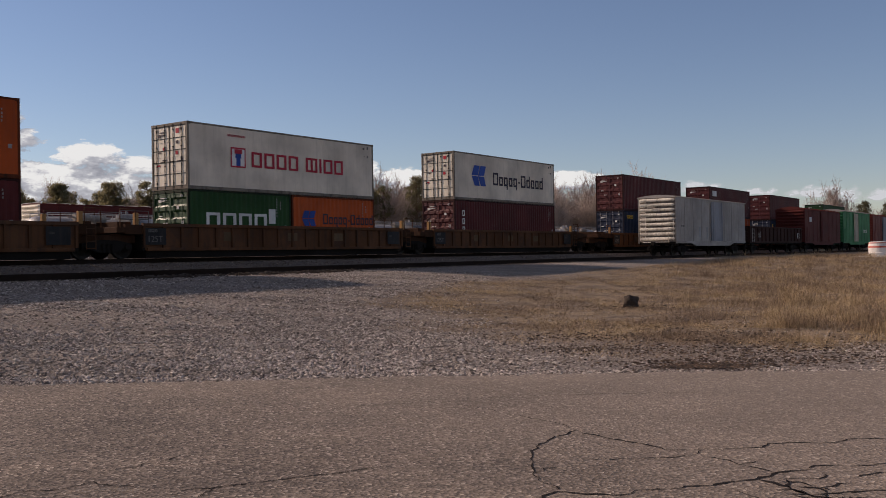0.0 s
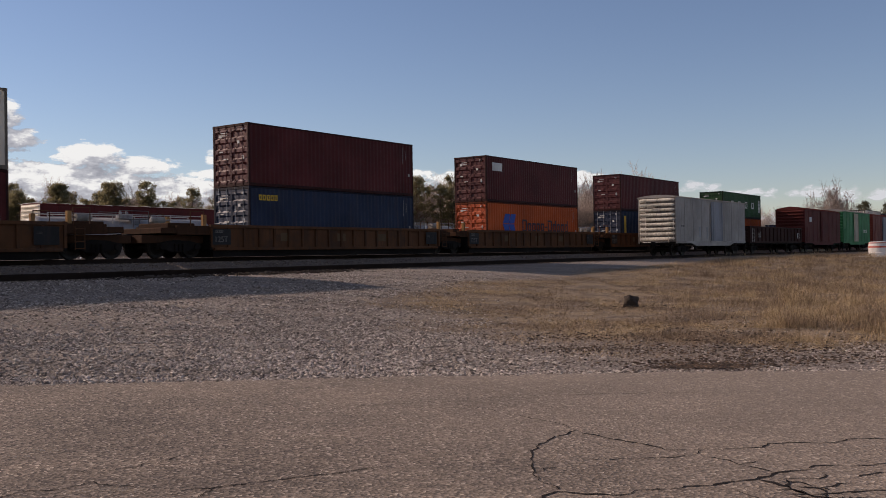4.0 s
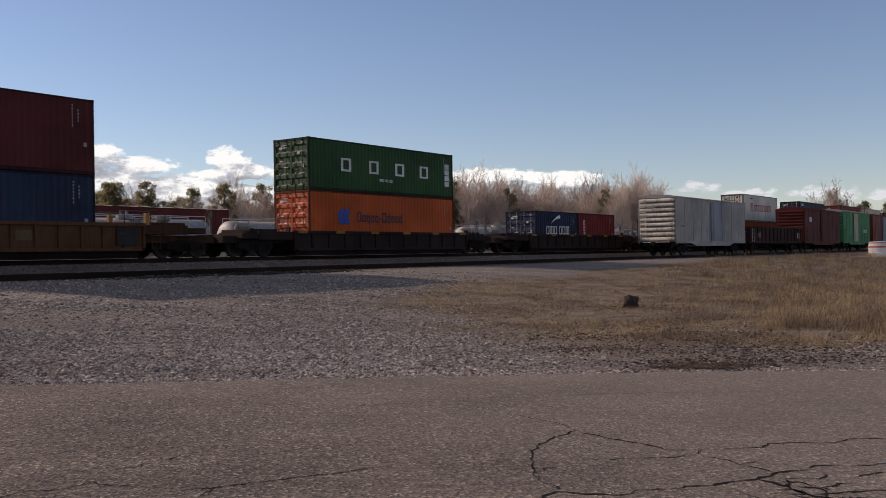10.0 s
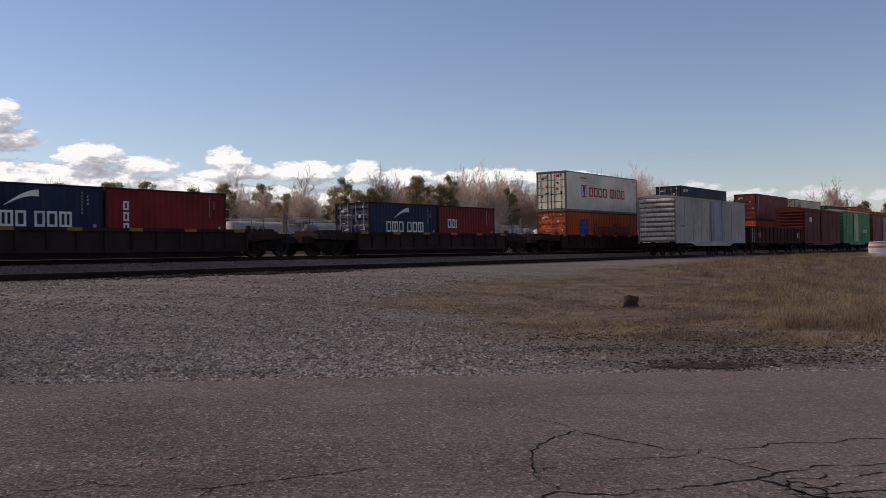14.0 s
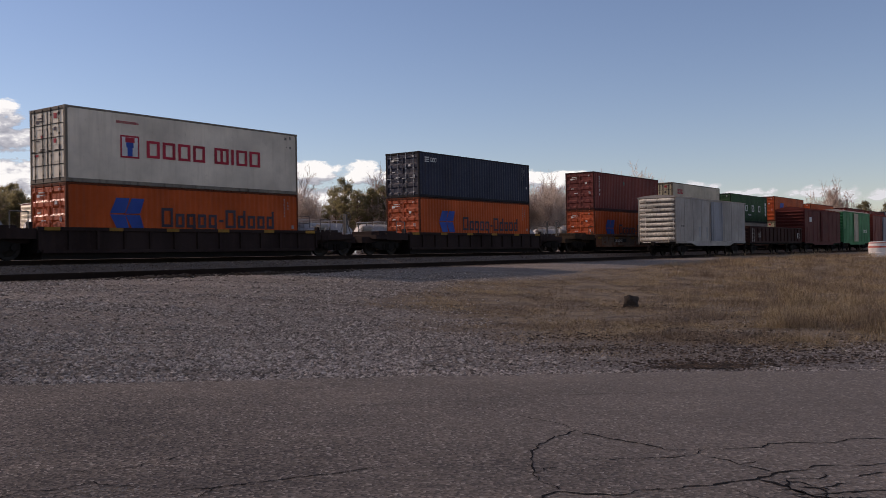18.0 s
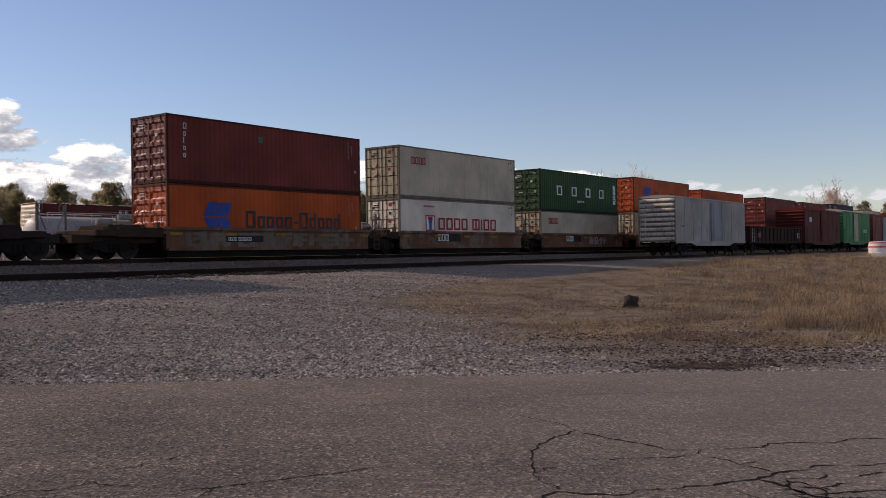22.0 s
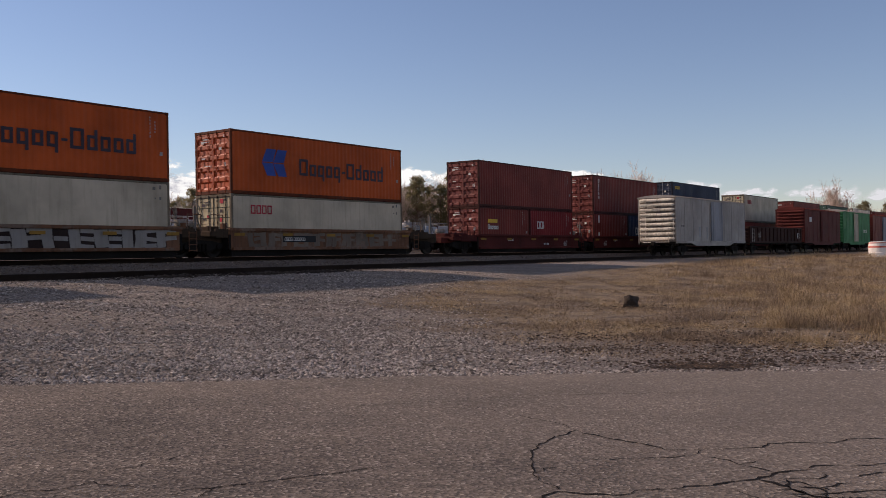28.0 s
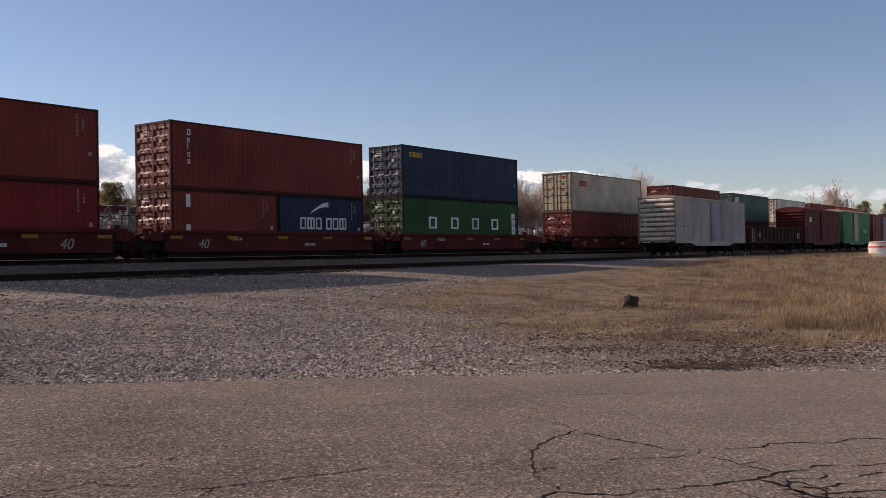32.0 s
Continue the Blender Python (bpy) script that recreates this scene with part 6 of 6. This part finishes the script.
def scatter_stones(name, label, spots, sizes, seed, material=None, category="gravel", squash=(1.0, 1.0, 0.52)):
    rng = np.random.default_rng(seed)
    n = len(spots)
    v = STONE_V[None] * rng.uniform(0.55, 1.25, (n, 6, 1)) + rng.uniform(-0.25, 0.25, (n, 6, 3))
    v *= np.array(sizes)[:, None, None] * np.array(squash)
    a = rng.uniform(0, math.tau, n)
    c, s = np.cos(a)[:, None], np.sin(a)[:, None]
    v = np.stack([v[..., 0] * c - v[..., 1] * s, v[..., 0] * s + v[..., 1] * c, v[..., 2]], -1) + np.array(spots)[:, None]
    f = STONE_F[None] + (np.arange(n) * 6)[:, None, None]
    me = bpy.data.meshes.new(name)
    me.from_pydata(v.reshape(-1, 3).tolist(), [], f.reshape(-1, 3).tolist())
    ob = part(name, me, material or M_STONE)
    return tagged(ob, label, category, kind="stuff")


def gravel():
    r = random.Random(21)
    spots, sizes = [], []
    while len(spots) < 96000:
        b = radians(r.uniform(26, 82))
        d = 10.6 + 26 * r.random() ** 1.9
        x, y = d * math.sin(b), d * math.cos(b)
        v, u = 0.809 * x + 0.588 * y, 0.588 * x - 0.809 * y
        e = road_edge(max(-12, min(12, u)))
        if v < e - 0.25 or y > 25.3:
            continue
        if v < e and r.random() < 0.75:
            continue
        g = grassy(x, y)
        patch = 1.1 * noise.noise(Vector((u * 0.22, v * 0.8, 5))) + 0.5 * noise.noise(Vector((x * 1.3, y * 1.3, 8)))
        if r.random() < g * 0.9 or (patch < 0.0 and r.random() < 0.8 and v > e + 0.35 or y > 18.5 and r.random() < 0.55):
            continue
        if u > 1.5 and v < e + 1.1 and r.random() < 0.5:
            continue
        s = r.uniform(0.011, 0.025) if r.random() < 0.86 else r.uniform(0.025, 0.044)
        s *= 1.0 + 0.1 * smooth(2.6, 0.4, v - e) * smooth(2.0, -2.0, u) + 0.3 * smooth(14, 30, d)
        s *= 1 - 0.3 * smooth(0.5, 3.5, u)
        spots.append((x, y, ground_z(x, y) + s * 0.25 + (0.012 if v < e else 0)))
        sizes.append(s)
    scatter_stones("loose_gravel", "pale crushed gravel along the road edge", spots, sizes, 22)
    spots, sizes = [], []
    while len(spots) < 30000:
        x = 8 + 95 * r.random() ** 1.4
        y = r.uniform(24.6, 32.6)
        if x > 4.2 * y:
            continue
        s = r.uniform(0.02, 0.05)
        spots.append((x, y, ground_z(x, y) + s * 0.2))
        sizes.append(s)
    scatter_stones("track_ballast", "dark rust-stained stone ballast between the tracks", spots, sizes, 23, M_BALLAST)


gravel()


# ---- dry grass ----
def straw_material():
    m, n, l, bsdf = nodes_of("dry_straw")
    isl = n.new("ShaderNodeNewGeometry").outputs["Random Per Island"]
    tc = n.new("ShaderNodeTexCoord").outputs["Object"]
    wide = noise_node(n, l, tc, 0.45, 5, 0.65)
    small = noise_node(n, l, tc, 1.7, 4, 0.6)
    a = ramp_node(n, l, isl, [(0.0, (0.20, 0.134, 0.070)), (0.4, (0.40, 0.280, 0.146)), (0.8, (0.57, 0.420, 0.235)), (1.0, (0.70, 0.550, 0.340))])
    b = ramp_node(n, l, isl, [(0.0, (0.085, 0.057, 0.040)), (0.6, (0.225, 0.154, 0.100)), (1.0, (0.40, 0.295, 0.19))])
    c = mix_node(n, l, ramp_node(n, l, wide, [(0.44, (0, 0, 0)), (0.56, (1, 1, 1))]), a, b)
    l.new(mix_node(n, l, ramp_node(n, l, small, [(0.5, (0, 0, 0)), (0.66, (0.8,) * 3)]), c, b), bsdf.inputs["Base Color"])
    bsdf.inputs["Roughness"].default_value = 0.8
    return m


M_STRAW = straw_material()


def blade(vs, fs, r, px, py, z, ln, up, w2):
    """One grass blade: a bent strip that ends in a point, leaning by its angle up from the ground."""
    h, lean = ln * math.sin(up) + 0.006, ln * math.cos(up)
    a = r.uniform(0, math.tau)
    ca, sa = math.cos(a), math.sin(a)
    sag = r.uniform(0.35, 0.6)
    o = len(vs)
    vs += [(px - sa * w2, py + ca * w2, z), (px + sa * w2, py - ca * w2, z),
           (px + ca * lean * sag - sa * w2, py + sa * lean * sag + ca * w2, z + h * 0.68), (px + ca * lean * sag + sa * w2, py + sa * lean * sag - ca * w2, z + h * 0.68),
           (px + ca * lean, py + sa * lean, z + h)]
    fs += [(o, o + 1, o + 3, o + 2), (o + 2, o + 3, o + 4)]


def grass():
    r = random.Random(31)
    mat_v, mat_f, tall_v, tall_f = [], [], [], []
    tufts = 0
    while tufts < 40000:
        b = radians(r.uniform(40, 84))
        d = 11.3 + 75 * r.random() ** 1.7
        x, y = d * math.sin(b), d * math.cos(b)
        g = grassy(x, y)
        if y > 24 or g < 0.02:
            continue
        patch = 0.5 + noise.noise(Vector((x * 0.45, y * 0.45, 12))) + 0.6 * noise.noise(Vector((x * 1.6, y * 1.6, 2))) + 0.35 * noise.noise(Vector((x * 4.5, y * 4.5, 7)))
        if r.random() > g * (1.5 * patch - 0.12):
            continue
        tufts += 1
        reach = x - 2.15 * y + 6.0 * noise.noise(Vector((x * 0.3, y * 0.3, 9)))
        tall = smooth(-4.0, 12.0, reach)
        clump = max(0.0, noise.noise(Vector((x * 1.1, y * 1.1, 31))) + 0.5 * noise.noise(Vector((x * 3.0, y * 3.0, 4))))
        z = ground_z(x, y) - 0.006
        wide_f = 0.75 + d / 26
        # matted blades lying this way and that
        for k in range(5):
            ln = r.uniform(0.04, 0.17) * (0.6 + 0.6 * g)
            up = radians(abs(r.gauss(0, 17)))
            blade(mat_v, mat_f, r, x + r.gauss(0, 0.15), y + r.gauss(0, 0.15), z, ln, up, r.uniform(0.0012, 0.0028) * wide_f)
        # upright wisps in clumps
        for k in range(int(1 + 7.0 * tall * (0.3 + 2.2 * clump) + r.random()) if g > 0.45 and r.random() < 0.25 + tall else 0):
            ln = (0.06 + 0.25 * tall * (0.4 + 1.5 * clump)) * r.uniform(0.5, 1.5) * (1.9 if r.random() < 0.05 * tall else 1)
            blade(tall_v, tall_f, r, x + r.gauss(0, 0.09), y + r.gauss(0, 0.09), z, ln, radians(r.uniform(8, 68)), r.uniform(0.0006, 0.0015) * wide_f)
    for name, vs, fs, label in (("matted_grass", mat_v, mat_f, "flattened straw-brown winter grass over dark litter"), ("dry_grass", tall_v, tall_f, "wispy straw-brown dry grass, tall towards the drum")):
        me = bpy.data.meshes.new(name)
        me.from_pydata(vs, [], fs)
        tagged(part(name, me, M_STRAW), label, "grass", kind="stuff")


grass()


# ---- dead leaves and litter ----
def litter_material():
    m, n, l, bsdf = nodes_of("dead_brown_leaves")
    isl = n.new("ShaderNodeNewGeometry").outputs["Random Per Island"]
    l.new(ramp_node(n, l, isl, [(0.0, (0.028, 0.019, 0.014)), (0.7, (0.085, 0.055, 0.036)), (1.0, (0.20, 0.13, 0.08))]), bsdf.inputs["Base Color"])
    bsdf.inputs["Roughness"].default_value = 0.85
    return m


def litter():
    r = random.Random(77)
    spots, sizes = [], []
    heaps = ((11.45, 4.25, 0.38, 0.16, 520), (11.9, 4.2, 0.7, 0.3, 420), (12.6, 3.7, 1.3, 0.35, 260), (13.3, 2.9, 1.2, 0.35, 260), (13.7, 4.6, 1.4, 0.5, 320), (14.6, 3.2, 1.2, 0.5, 260), (14.4, 7.6, 0.8, 0.5, 320), (12.9, 6.6, 0.6, 0.3, 260), (15.6, 5.2, 0.9, 0.6, 420),
             (22.0, 10.2, 0.7, 0.5, 260), (17.3, 7.0, 1.0, 0.7, 220), (13.6, 4.9, 0.7, 0.5, 240), (19.5, 6.6, 1.2, 0.8, 200))
    for hx, hy, along, across, num in heaps:
        for i in range(num):
            u, v = r.gauss(0, along), r.gauss(0, across) + 0.12 * noise.noise(Vector((hx + i * 0.01, hy, 0)))
            x, y = hx + SIDE.x * u + FWD.x * v, hy + SIDE.y * u + FWD.y * v
            q = 0.809 * x + 0.588 * y
            s = r.uniform(0.012, 0.036)
            spots.append((x, y, ground_z(x, y) + s * 0.2 + 0.014))
            sizes.append(s)
    scatter_stones("leaf_litter", "dark brown dead leaves and plant litter at the grass edge", spots, sizes, 78, litter_material(), "litter", (1.3, 0.7, 0.35))


litter()


def travelled(t):
    return 9.937 * t - 0.004456 * t * t


def motions():
    times = [0, 4, 8, 12, 16, 20, 24, 28, 32]
    for ob, x, y, z in MOVERS:
        walk(ob, [(t, pose(x - travelled(t), y, z)) for t in times])
    heading = math.degrees(math.atan2(WIND.y, WIND.x))
    walk(drifting_cloud, [(t, pose(*(CLOUD_AT + WIND * WIND_SPEED * (t - 17)), 0, 0, heading)) for t in times])
    turns = [i / 15 for i in range(481)]
    for ob in ROLLING:
        x = ob.location.x
        walk(ob, [(t, pose(x, 0, 0, 0, -math.degrees(travelled(t) / WHEEL_R) % 360, 0)) for t in turns])


motions()
